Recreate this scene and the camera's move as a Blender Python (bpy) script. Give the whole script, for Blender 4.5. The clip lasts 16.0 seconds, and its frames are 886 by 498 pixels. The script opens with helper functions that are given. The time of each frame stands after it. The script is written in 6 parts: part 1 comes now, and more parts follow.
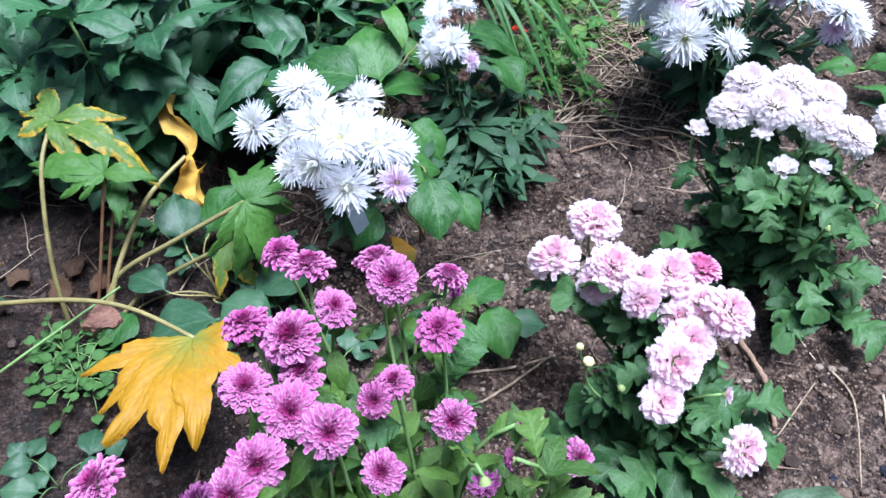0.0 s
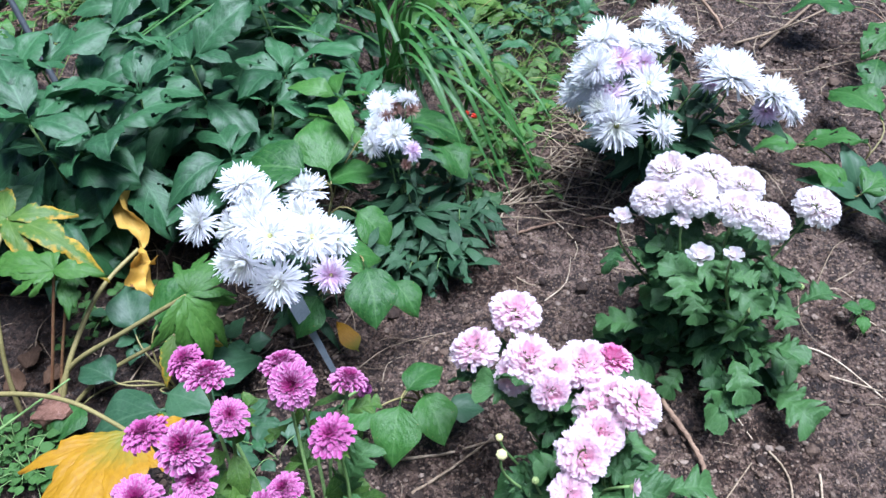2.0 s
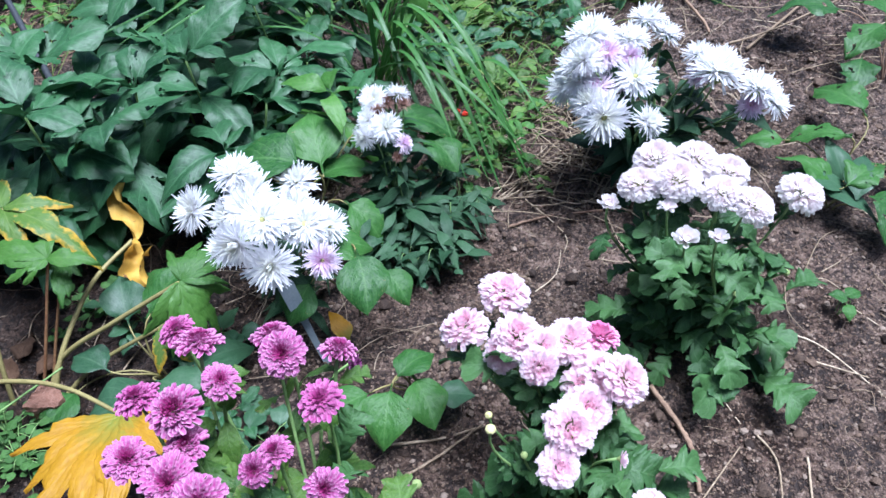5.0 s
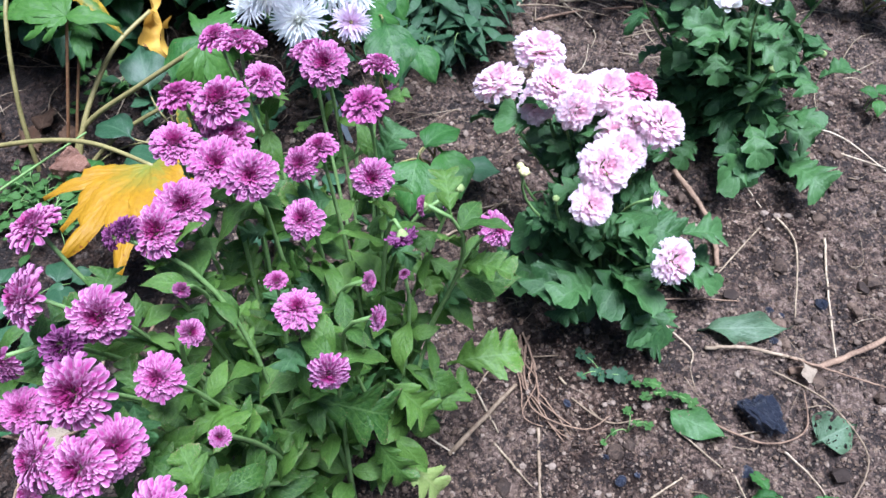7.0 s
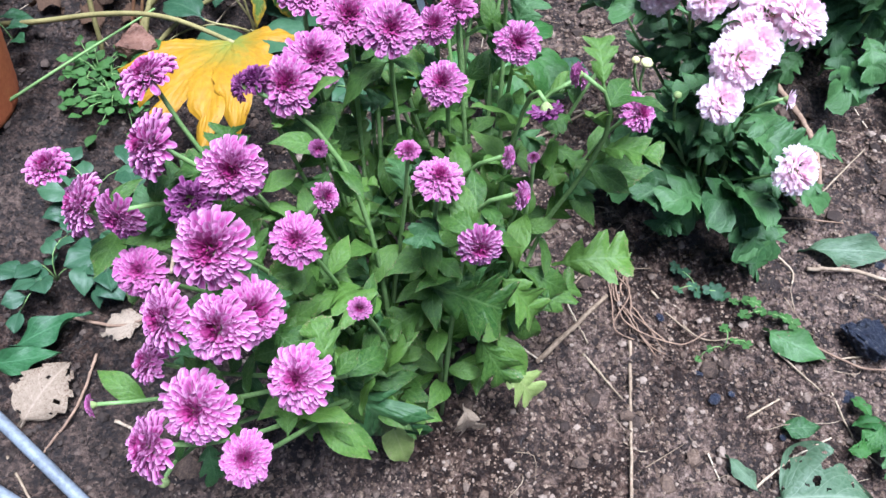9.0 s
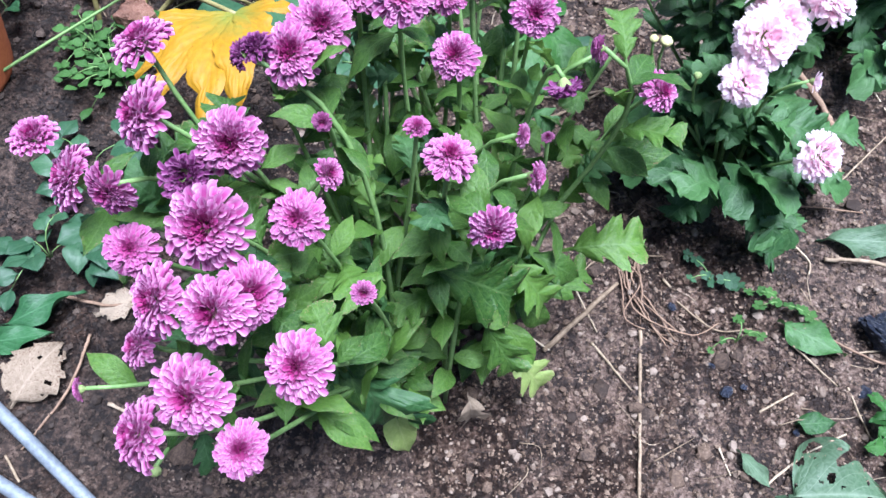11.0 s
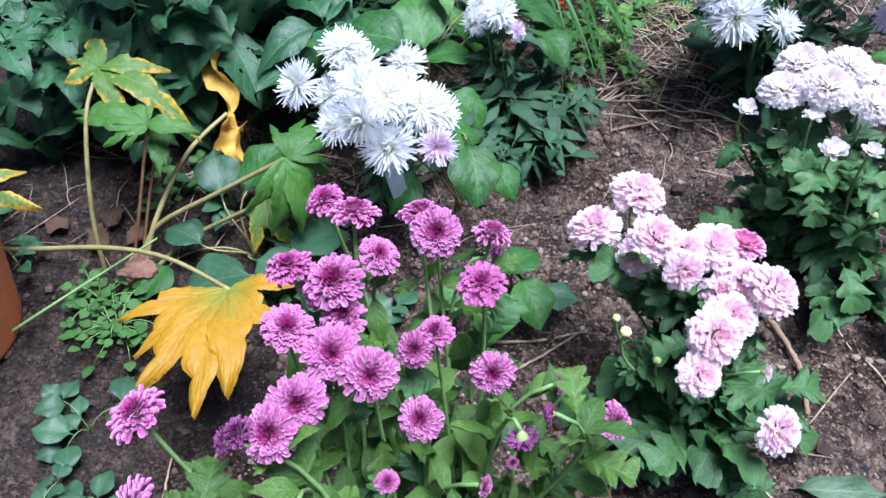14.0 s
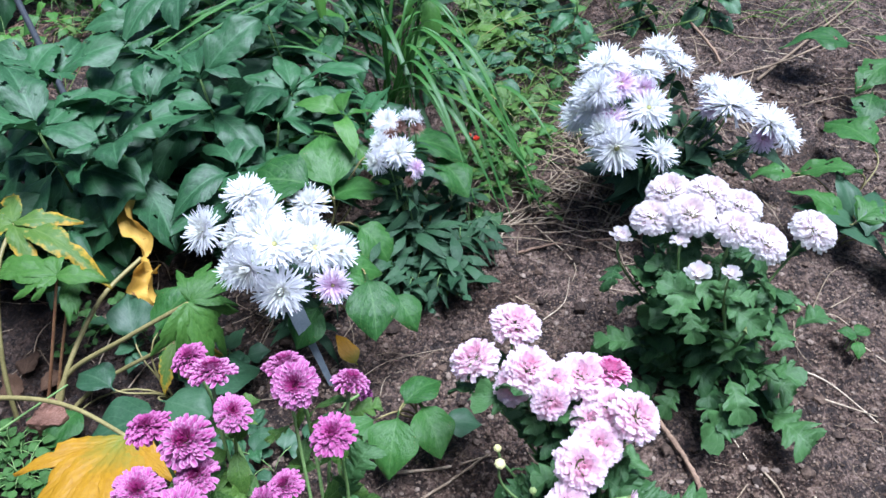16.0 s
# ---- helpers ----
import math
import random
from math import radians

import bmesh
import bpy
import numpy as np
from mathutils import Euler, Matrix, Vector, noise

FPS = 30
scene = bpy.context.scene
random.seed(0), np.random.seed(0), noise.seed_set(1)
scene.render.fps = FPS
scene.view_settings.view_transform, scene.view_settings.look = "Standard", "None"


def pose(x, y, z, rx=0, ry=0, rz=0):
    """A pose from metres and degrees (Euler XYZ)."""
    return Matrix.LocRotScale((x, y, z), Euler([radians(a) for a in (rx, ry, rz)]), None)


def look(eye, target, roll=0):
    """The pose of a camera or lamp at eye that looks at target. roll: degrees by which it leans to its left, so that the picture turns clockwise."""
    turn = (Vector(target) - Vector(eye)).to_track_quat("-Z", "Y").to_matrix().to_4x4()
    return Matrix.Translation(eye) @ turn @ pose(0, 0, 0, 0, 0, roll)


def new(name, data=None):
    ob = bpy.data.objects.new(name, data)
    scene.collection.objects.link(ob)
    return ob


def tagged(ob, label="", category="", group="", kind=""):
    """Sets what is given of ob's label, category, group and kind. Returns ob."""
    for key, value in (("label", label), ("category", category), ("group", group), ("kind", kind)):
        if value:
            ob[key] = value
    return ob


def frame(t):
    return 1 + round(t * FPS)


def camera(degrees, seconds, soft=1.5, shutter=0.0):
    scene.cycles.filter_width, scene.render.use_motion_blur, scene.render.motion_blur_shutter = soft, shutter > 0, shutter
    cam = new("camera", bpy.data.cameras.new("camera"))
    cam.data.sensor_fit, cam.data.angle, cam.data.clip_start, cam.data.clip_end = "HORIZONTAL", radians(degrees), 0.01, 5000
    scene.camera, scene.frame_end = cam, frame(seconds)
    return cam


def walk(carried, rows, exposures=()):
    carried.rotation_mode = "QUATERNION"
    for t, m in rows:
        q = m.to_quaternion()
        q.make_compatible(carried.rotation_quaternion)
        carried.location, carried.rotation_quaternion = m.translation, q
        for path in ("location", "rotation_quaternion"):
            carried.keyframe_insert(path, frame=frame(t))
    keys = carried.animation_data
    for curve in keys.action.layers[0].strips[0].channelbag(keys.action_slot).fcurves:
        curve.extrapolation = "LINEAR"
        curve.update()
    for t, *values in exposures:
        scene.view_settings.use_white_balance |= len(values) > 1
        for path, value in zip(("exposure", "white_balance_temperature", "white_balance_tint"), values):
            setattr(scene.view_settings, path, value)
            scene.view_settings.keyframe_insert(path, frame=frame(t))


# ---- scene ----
# ---------------------------------------------------------------- camera
cam = camera(61.5, 16.0, 1.5)
METRES, EYE, TILT, LEAN, TURN = 0.85, 0.83, -47.0, 0.0, 0.0
ROWS = [
    (0.0, 0.0, 0.0, 0.0, 0.0, 0.0, -0.0),
    (0.5, 0.0179, -0.004, 0.0163, 0.1, 0.7, -0.13),
    (1.0, 0.0576, -0.0147, 0.024, 0.38, 1.62, 0.1),
    (1.5, 0.0919, -0.0206, 0.0393, 0.67, 2.68, 0.83),
    (2.0, 0.1173, -0.0363, 0.0495, 0.89, 4.21, 1.15),
    (2.5, 0.121, -0.0485, 0.0695, 0.92, 5.52, 1.38),
    (3.0, 0.1272, -0.0519, 0.0721, 0.9, 6.23, 1.44),
    (5.5, 0.1211, -0.0563, -0.0385, 0.48, 5.12, 1.34),
    (6.0, 0.1049, -0.0675, -0.0817, 0.53, 3.38, 0.86),
    (6.5, 0.0943, -0.0547, -0.1312, 0.32, -1.36, 0.4),
    (7.0, 0.0767, -0.0395, -0.1694, 0.34, -3.55, -0.36),
    (7.5, 0.0576, -0.028, -0.2, 0.52, -5.81, -1.23),
    (8.0, 0.0365, -0.0137, -0.2225, 0.83, -7.01, -1.97),
    (8.5, -0.0041, -0.0046, -0.2224, 0.98, -7.31, -2.77),
    (9.0, -0.0348, 0.0089, -0.2286, 1.2, -8.39, -3.41),
    (11.5, -0.041, 0.0487, -0.2366, 1.49, -9.77, -4.52),
    (12.0, -0.0403, 0.0604, -0.2351, 1.57, -9.96, -4.75),
    (12.5, -0.0396, 0.0603, -0.2002, 1.57, -8.9, -5.05),
    (13.0, -0.0323, 0.0545, -0.1477, 1.56, -6.7, -4.88),
    (13.5, -0.0308, 0.0319, -0.0715, 1.56, -3.26, -4.25),
    (14.0, -0.0221, 0.0045, -0.0337, 1.64, -0.9, -3.06),
    (14.5, -0.0009, -0.0082, -0.0222, 1.66, 0.52, -2.33),
    (15.0, 0.0569, -0.0271, -0.0096, 1.49, 2.39, -1.55),
    (15.5, 0.0933, -0.0361, 0.0053, 0.82, 4.87, -0.82),
    (16.0, 0.1071, -0.0469, 0.0196, 0.38, 6.72, -0.19),
]
EXPOSURES = [(t, stops, 5230, 15.0) for t, stops in ((0.0, 1.34), (3.0, 1.21), (5.5, 1.3), (7.5, 1.42), (9.0, 1.53), (12.5, 1.61), (14.0, 1.28), (16.0, 1.19))]
walk(cam, [(t, pose(0, 0, EYE, TILT, LEAN, TURN) @ pose(METRES * x, METRES * y, METRES * z, 90 + pitch, roll, yaw)) for t, x, y, z, yaw, pitch, roll in ROWS], EXPOSURES)

# ---------------------------------------------------------------- daylight under an open, bright sky
world = bpy.data.worlds.new("world")
scene.world = world
world.use_nodes = True
wn = world.node_tree
sky = wn.nodes.new("ShaderNodeTexSky")
sky.sky_type, sky.sun_disc = "NISHITA", False
sky.sun_elevation, sky.sun_rotation = radians(79), radians(101)
sky.air_density, sky.dust_density, sky.ozone_density = 1.0, 3.0, 1.0
wn.links.new(sky.outputs[0], wn.nodes["Background"].inputs[0])
wn.nodes["Background"].inputs[1].default_value = 0.04
sun = new("sun", bpy.data.lights.new("sun", "SUN"))
sun.data.energy, sun.data.angle, sun.data.color = 4.6, radians(32), (1.0, 0.98, 0.95)
sun.matrix_world = look((0.32, -0.06, 1.75), (0, 0, 0))

# ---------------------------------------------------------------- node helpers and materials
def shader(name):
    m = bpy.data.materials.new(name)
    m.use_nodes = True
    t = m.node_tree
    return m, t, t.nodes["Principled BSDF"]


def node(t, kind, **values):
    n = t.nodes.new(kind)
    for key, value in values.items():
        if isinstance(value, bpy.types.NodeSocket):
            t.links.new(value, n.inputs[key.replace("_", " ")])
        else:
            n.inputs[key.replace("_", " ")].default_value = value
    return n


def math_node(t, op, a, b=0.0, c=0.0):
    n = t.nodes.new("ShaderNodeMath")
    n.operation = op
    for i, v in enumerate((a, b, c)):
        if isinstance(v, bpy.types.NodeSocket):
            t.links.new(v, n.inputs[i])
        else:
            n.inputs[i].default_value = v
    return n.outputs[0]


def ramp(t, fac, *stops):
    n = t.nodes.new("ShaderNodeValToRGB")
    t.links.new(fac, n.inputs[0])
    e = n.color_ramp.elements
    while len(e) < len(stops):
        e.new(0.5)
    for el, (pos, col) in zip(e, stops):
        el.position, el.color = pos, (*col, 1) if len(col) == 3 else col
    return n.outputs[0]


def blend(t, fac, a, b, mode="MIX"):
    n = t.nodes.new("ShaderNodeMix")
    n.data_type, n.blend_type = "RGBA", mode
    for sock, v in ((n.inputs[0], fac), (n.inputs[6], a), (n.inputs[7], b)):
        if isinstance(v, bpy.types.NodeSocket):
            t.links.new(v, sock)
        else:
            sock.default_value = v if isinstance(v, float) else (*v, 1)
    return n.outputs[2]


def noise_fac(t, scale, detail=4.0, rough=0.55, vec=None):
    n = node(t, "ShaderNodeTexNoise", Scale=scale, Detail=detail, Roughness=rough)
    if vec is None:
        vec = t.nodes.new("ShaderNodeTexCoord").outputs["Object"]
    t.links.new(vec, n.inputs["Vector"])
    return n.outputs["Fac"]


def bump(t, bsdf, height, strength, distance):
    n = node(t, "ShaderNodeBump", Height=height, Strength=strength, Distance=distance)
    t.links.new(n.outputs[0], bsdf.inputs["Normal"])


def translucent(t, bsdf, colour, share):
    """Thin tissue: part of the light comes through."""
    tr = t.nodes.new("ShaderNodeBsdfTranslucent")
    t.links.new(colour, tr.inputs[0])
    mix = t.nodes.new("ShaderNodeMixShader")
    mix.inputs[0].default_value = share
    t.links.new(bsdf.outputs[0], mix.inputs[1])
    t.links.new(tr.outputs[0], mix.inputs[2])
    t.links.new(mix.outputs[0], t.nodes["Material Output"].inputs[0])


def leaf_material(name, dark, light, vein, rough=0.45, ribs=9.0, slant=2.5, wear=0.0, wear_colour=(0.25, 0.17, 0.08), quilt=0.0015, rim=None, share=0.16, cells=16.0, gloss=0.3, heart=None):
    m, t, b = shader(name)
    uv = t.nodes.new("ShaderNodeUVMap").outputs[0]
    sep = t.nodes.new("ShaderNodeSeparateXYZ")
    t.links.new(uv, sep.inputs[0])
    across = math_node(t, "ABSOLUTE", math_node(t, "MULTIPLY_ADD", sep.outputs[0], 2.0, -1.0))
    along = sep.outputs[1]
    info = t.nodes.new("ShaderNodeObjectInfo")
    big = noise_fac(t, 22.0, 3.0)
    tone = math_node(t, "MULTIPLY_ADD", info.outputs["Random"], 0.55, math_node(t, "MULTIPLY_ADD", big, 0.9, -0.25))
    col = ramp(t, tone, (0.1, dark), (0.9, light))
    fine = noise_fac(t, 260.0, 3.0)
    col = blend(t, math_node(t, "MULTIPLY", fine, 0.16), col, tuple(0.55 * v for v in dark))
    rib = math_node(t, "PINGPONG", math_node(t, "SUBTRACT", math_node(t, "MULTIPLY", along, ribs), math_node(t, "MULTIPLY", across, slant)), 0.5)
    rib_line = ramp(t, rib, (0.0, (1, 1, 1)), (0.05, (0, 0, 0)))
    mid_line = ramp(t, across, (0.0, (1, 1, 1)), (0.07, (0, 0, 0)))
    veins = blend(t, 1.0, rib_line, mid_line, "LIGHTEN")
    col = blend(t, math_node(t, "MULTIPLY", veins, 0.42), col, vein)
    net = t.nodes.new("ShaderNodeTexVoronoi")
    net.feature = "DISTANCE_TO_EDGE"
    net.inputs["Scale"].default_value = cells
    t.links.new(uv, net.inputs["Vector"])
    mesh_lines = ramp(t, net.outputs["Distance"], (0.0, (1, 1, 1)), (0.12, (0, 0, 0)))
    col = blend(t, math_node(t, "MULTIPLY", mesh_lines, 0.16), col, vein)
    blotch = noise_fac(t, 70.0, 4.0, 0.65)
    col = blend(t, ramp(t, blotch, (0.5, (0, 0, 0)), (0.78, (0.18, 0.18, 0.18))), col, tuple(0.5 * v for v in dark))
    if heart:
        col = blend(t, ramp(t, math_node(t, "ADD", along, math_node(t, "MULTIPLY", big, 0.3)), (0.2, (0.9, 0.9, 0.9)), (0.55, (0, 0, 0))), col, heart)
    if rim:
        edge = math_node(t, "ADD", math_node(t, "MULTIPLY_ADD", along, 0.45, math_node(t, "MULTIPLY", across, 0.3)), math_node(t, "MULTIPLY", big, 0.6))
        col = blend(t, ramp(t, edge, (0.7, (0, 0, 0)), (0.9, (1, 1, 1))), col, rim)
    if wear:
        spots = noise_fac(t, 38.0, 5.0, 0.7)
        col = blend(t, ramp(t, math_node(t, "ADD", spots, math_node(t, "MULTIPLY", math_node(t, "MULTIPLY", across, along), 0.16)), (0.74 - wear, (0, 0, 0)), (0.79 - wear, (1, 1, 1))), col, wear_colour)
    t.links.new(col, b.inputs["Base Color"])
    b.inputs["Roughness"].default_value = rough
    b.inputs["Specular IOR Level"].default_value = gloss
    bump(t, b, math_node(t, "ADD", math_node(t, "MULTIPLY", rib, 0.7), math_node(t, "ADD", math_node(t, "MULTIPLY", fine, 0.2), math_node(t, "MULTIPLY", net.outputs["Distance"], 1.0))), 0.55, quilt)
    translucent(t, b, col, share)
    return m


def petal_material(name, inner, outer, base, tip, rim, streak=0.35, share=0.3, edge=0.35, vary=0.0, foot=0.42):
    """Colour runs from the petal's base to its tip, and from the head's middle to its outer rings."""
    m, t, b = shader(name)
    uv = node(t, "ShaderNodeUVMap")
    uv.uv_map = "uv"
    sep = t.nodes.new("ShaderNodeSeparateXYZ")
    t.links.new(uv.outputs[0], sep.inputs[0])
    ring = node(t, "ShaderNodeUVMap")
    ring.uv_map = "ring"
    sep2 = t.nodes.new("ShaderNodeSeparateXYZ")
    t.links.new(ring.outputs[0], sep2.inputs[0])
    across = math_node(t, "ABSOLUTE", math_node(t, "MULTIPLY_ADD", sep.outputs[0], 2.0, -1.0))
    col = ramp(t, sep2.outputs[0], (0.2, inner), (0.5, outer))
    open_part = ramp(t, sep2.outputs[0], (0.22, (0, 0, 0)), (0.45, (1, 1, 1)))
    col = blend(t, math_node(t, "MULTIPLY", open_part, ramp(t, sep.outputs[1], (0.0, (1, 1, 1)), (foot, (0, 0, 0)))), col, base)
    col = blend(t, math_node(t, "MULTIPLY", open_part, ramp(t, sep.outputs[1], (0.72, (0, 0, 0)), (1.0, (0.8, 0.8, 0.8)))), col, tip)
    col = blend(t, math_node(t, "MULTIPLY", open_part, ramp(t, across, (edge, (0, 0, 0)), (1.0, (0.9, 0.9, 0.9)))), col, rim)
    lines = math_node(t, "PINGPONG", math_node(t, "MULTIPLY", sep.outputs[0], 5.0), 0.5)
    col = blend(t, math_node(t, "MULTIPLY", math_node(t, "MULTIPLY", lines, sep2.outputs[1]), streak * 2.0), col, outer)
    if vary:
        own = t.nodes.new("ShaderNodeObjectInfo").outputs["Random"]
        col = blend(t, math_node(t, "MULTIPLY", math_node(t, "POWER", own, 2.0), vary), col, outer)
    t.links.new(col, b.inputs["Base Color"])
    b.inputs["Roughness"].default_value = 0.6
    b.inputs["Specular IOR Level"].default_value = 0.25
    bump(t, b, lines, 0.35, 0.0006)
    translucent(t, b, col, share)
    return m


def grain_material(name, stops, scale, rough=0.8, relief=0.001, metal=0.0, stretch=(1, 1, 1), random_mix=0.4, specular=0.3):
    m, t, b = shader(name)
    mapping = t.nodes.new("ShaderNodeMapping")
    t.links.new(t.nodes.new("ShaderNodeTexCoord").outputs["Object"], mapping.inputs[0])
    mapping.inputs["Scale"].default_value = stretch
    v = mapping.outputs[0]
    a, c = noise_fac(t, scale, 6.0, 0.65, v), noise_fac(t, scale * 6, 4.0, 0.6, v)
    info = t.nodes.new("ShaderNodeObjectInfo").outputs["Random"]
    island = t.nodes.new("ShaderNodeNewGeometry").outputs["Random Per Island"]
    fac = math_node(t, "MULTIPLY_ADD", math_node(t, "ADD", info, island), random_mix * 0.5, math_node(t, "MULTIPLY_ADD", math_node(t, "ADD", a, c), 0.9, -0.4 - random_mix * 0.5))
    t.links.new(ramp(t, fac, *stops), b.inputs["Base Color"])
    b.inputs["Roughness"].default_value, b.inputs["Metallic"].default_value = rough, metal
    b.inputs["Specular IOR Level"].default_value = specular
    bump(t, b, math_node(t, "ADD", a, math_node(t, "MULTIPLY", c, 0.5)), 0.7, relief)
    return m


def soil_material():
    """Damp crumbly loam: clods, crumbs of two sizes that each have their own tone, and pale grit. A darker patch paints
    in shade.
    """
    m, t, b = shader("soil")
    v = t.nodes.new("ShaderNodeTexCoord").outputs["Object"]
    patch, clod, crumb, grit = noise_fac(t, 4.5, 4.0, 0.6, v), noise_fac(t, 30.0, 6.0, 0.7, v), noise_fac(t, 170.0, 5.0, 0.7, v), noise_fac(t, 600.0, 2.0, 0.6, v)
    shift = t.nodes.new("ShaderNodeVectorMath")
    shift.operation = "MULTIPLY_ADD"
    warp = node(t, "ShaderNodeTexNoise", Scale=120.0, Detail=3.0)
    t.links.new(v, warp.inputs["Vector"])
    t.links.new(warp.outputs["Color"], shift.inputs[0])
    shift.inputs[1].default_value = (0.008, 0.008, 0.008)
    t.links.new(v, shift.inputs[2])

    def grains(scale):
        n = node(t, "ShaderNodeTexVoronoi", Scale=scale)
        t.links.new(shift.outputs[0], n.inputs["Vector"])
        return n.outputs["Distance"], node_split(t, n.outputs["Color"])

    far_a, tone_a = grains(85.0)
    far_b, tone_b = grains(240.0)
    mixed = math_node(t, "MULTIPLY_ADD", clod, 0.75, math_node(t, "MULTIPLY_ADD", crumb, 0.5, math_node(t, "MULTIPLY_ADD", patch, 0.3, -0.42)))
    mixed = math_node(t, "ADD", mixed, math_node(t, "MULTIPLY_ADD", tone_a, 0.14, math_node(t, "MULTIPLY_ADD", tone_b, 0.2, -0.08)))
    # colour darkens with the relief: crevice shade painted between the crumbs
    mixed = math_node(t, "SUBTRACT", mixed, math_node(t, "MULTIPLY_ADD", far_a, 0.1, math_node(t, "MULTIPLY", far_b, 0.12)))
    col = ramp(t, mixed, (0.26, (0.026, 0.0155, 0.0112)), (0.37, (0.115, 0.073, 0.052)), (0.49, (0.235, 0.16, 0.118)), (0.65, (0.38, 0.278, 0.214)))
    pick = math_node(t, "GREATER_THAN", math_node(t, "MULTIPLY", tone_b, ramp(t, far_b, (0.25, (1, 1, 1)), (0.45, (0, 0, 0)))), 0.9)
    col = blend(t, math_node(t, "MULTIPLY", pick, 0.8), col, (0.36, 0.28, 0.21))
    col = blend(t, ramp(t, grit, (0.5, (0, 0, 0)), (0.68, (0.4, 0.4, 0.4))), col, (0.018, 0.013, 0.0105))
    # shade over the left of the bed, painted in as a darker soil patch
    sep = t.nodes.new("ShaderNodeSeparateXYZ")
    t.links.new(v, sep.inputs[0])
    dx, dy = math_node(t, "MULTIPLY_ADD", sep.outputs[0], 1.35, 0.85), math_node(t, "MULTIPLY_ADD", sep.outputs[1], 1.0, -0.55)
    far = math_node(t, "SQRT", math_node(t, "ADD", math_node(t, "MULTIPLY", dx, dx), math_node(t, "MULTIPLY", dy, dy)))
    shady = math_node(t, "MULTIPLY_ADD", noise_fac(t, 2.6, 5.0, 0.6, v), 1.2, math_node(t, "MULTIPLY_ADD", far, 1.0, -1.15))
    col = blend(t, ramp(t, shady, (0.05, (0.8, 0.8, 0.8)), (0.5, (0, 0, 0))), col, (0.3, 0.26, 0.235), "MULTIPLY")
    t.links.new(col, b.inputs["Base Color"])
    t.links.new(ramp(t, patch, (0.38, (0.36, 0.36, 0.36)), (0.62, (0.8, 0.8, 0.8))), b.inputs["Roughness"])
    b.inputs["Specular IOR Level"].default_value = 0.5
    height = math_node(t, "ADD", math_node(t, "MULTIPLY", clod, 1.3), math_node(t, "ADD", math_node(t, "MULTIPLY", crumb, 0.7), math_node(t, "MULTIPLY", grit, 0.35)))
    height = math_node(t, "SUBTRACT", height, math_node(t, "ADD", math_node(t, "MULTIPLY", far_a, 0.55), math_node(t, "MULTIPLY", far_b, 0.3)))
    bump(t, b, height, 1.0, 0.014)
    return m


def node_split(t, colour):
    n = t.nodes.new("ShaderNodeSeparateColor")
    t.links.new(colour, n.inputs[0])
    return n.outputs[0]


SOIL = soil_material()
MUM_LEAF = leaf_material("chrysanthemum_leaf", (0.02, 0.066, 0.018), (0.07, 0.16, 0.044), (0.12, 0.21, 0.09), 0.46, 6.0, 1.6, wear=0.0, gloss=0.32)
MUM_LEAF_LIGHT = leaf_material("young_chrysanthemum_leaf", (0.024, 0.078, 0.011), (0.13, 0.245, 0.036), (0.17, 0.28, 0.09), 0.44, 6.0, 1.6, wear=0.06, wear_colour=(0.26, 0.19, 0.11), share=0.32, gloss=0.38)
MUM_LEAF_PALE = leaf_material("paling_leaf", (0.13, 0.2, 0.045), (0.26, 0.32, 0.09), (0.3, 0.33, 0.14), 0.55, 6.0, 1.6, wear=0.07, wear_colour=(0.3, 0.23, 0.14))
ASTER_LEAF = leaf_material("aster_leaf", (0.012, 0.042, 0.018), (0.045, 0.105, 0.045), (0.085, 0.15, 0.075), 0.48, 4.0, 2.0)
SHRUB_LEAF = leaf_material("shrub_leaf", (0.012, 0.05, 0.018), (0.036, 0.12, 0.036), (0.1, 0.21, 0.1), 0.52, 7.0, 2.2, wear=0.0, quilt=0.001, share=0.12, gloss=0.42)
YOUNG_SHRUB_LEAF = leaf_material("young_shrub_leaf", (0.03, 0.105, 0.014), (0.085, 0.21, 0.03), (0.13, 0.26, 0.07), 0.45, 7.0, 2.2, wear=0.0, quilt=0.0012, share=0.2, gloss=0.35)
ROUND_LEAF = leaf_material("round_leaf", (0.014, 0.062, 0.012), (0.05, 0.145, 0.024), (0.1, 0.2, 0.06), 0.46, 6.0, 3.0, wear=0.02, gloss=0.28)
BLUE_LEAF = leaf_material("grey_green_leaf", (0.018, 0.056, 0.026), (0.05, 0.115, 0.052), (0.085, 0.15, 0.08), 0.45, 5.0, 3.0, quilt=0.0005)
WEED_LEAF = leaf_material("weed_leaf", (0.022, 0.07, 0.012), (0.07, 0.165, 0.035), (0.11, 0.2, 0.065), 0.5, 5.0, 2.0)
YELLOW_LEAF = leaf_material("yellow_leaf", (0.24, 0.112, 0.002), (0.41, 0.228, 0.005), (0.25, 0.13, 0.009), 0.55, 5.0, 3.0, wear=0.06, wear_colour=(0.2, 0.07, 0.009), quilt=0.0014, heart=(0.16, 0.185, 0.026), cells=7.0)
TURNING_LEAF = leaf_material("turning_leaf", (0.038, 0.1, 0.012), (0.1, 0.17, 0.026), (0.16, 0.22, 0.065), 0.5, 5.0, 2.0, wear=0.03, rim=(0.42, 0.26, 0.02), quilt=0.0012)
PALM_LEAF = leaf_material("fingered_leaf", (0.02, 0.078, 0.01), (0.07, 0.165, 0.024), (0.115, 0.21, 0.055), 0.46, 5.0, 2.0, quilt=0.0012)
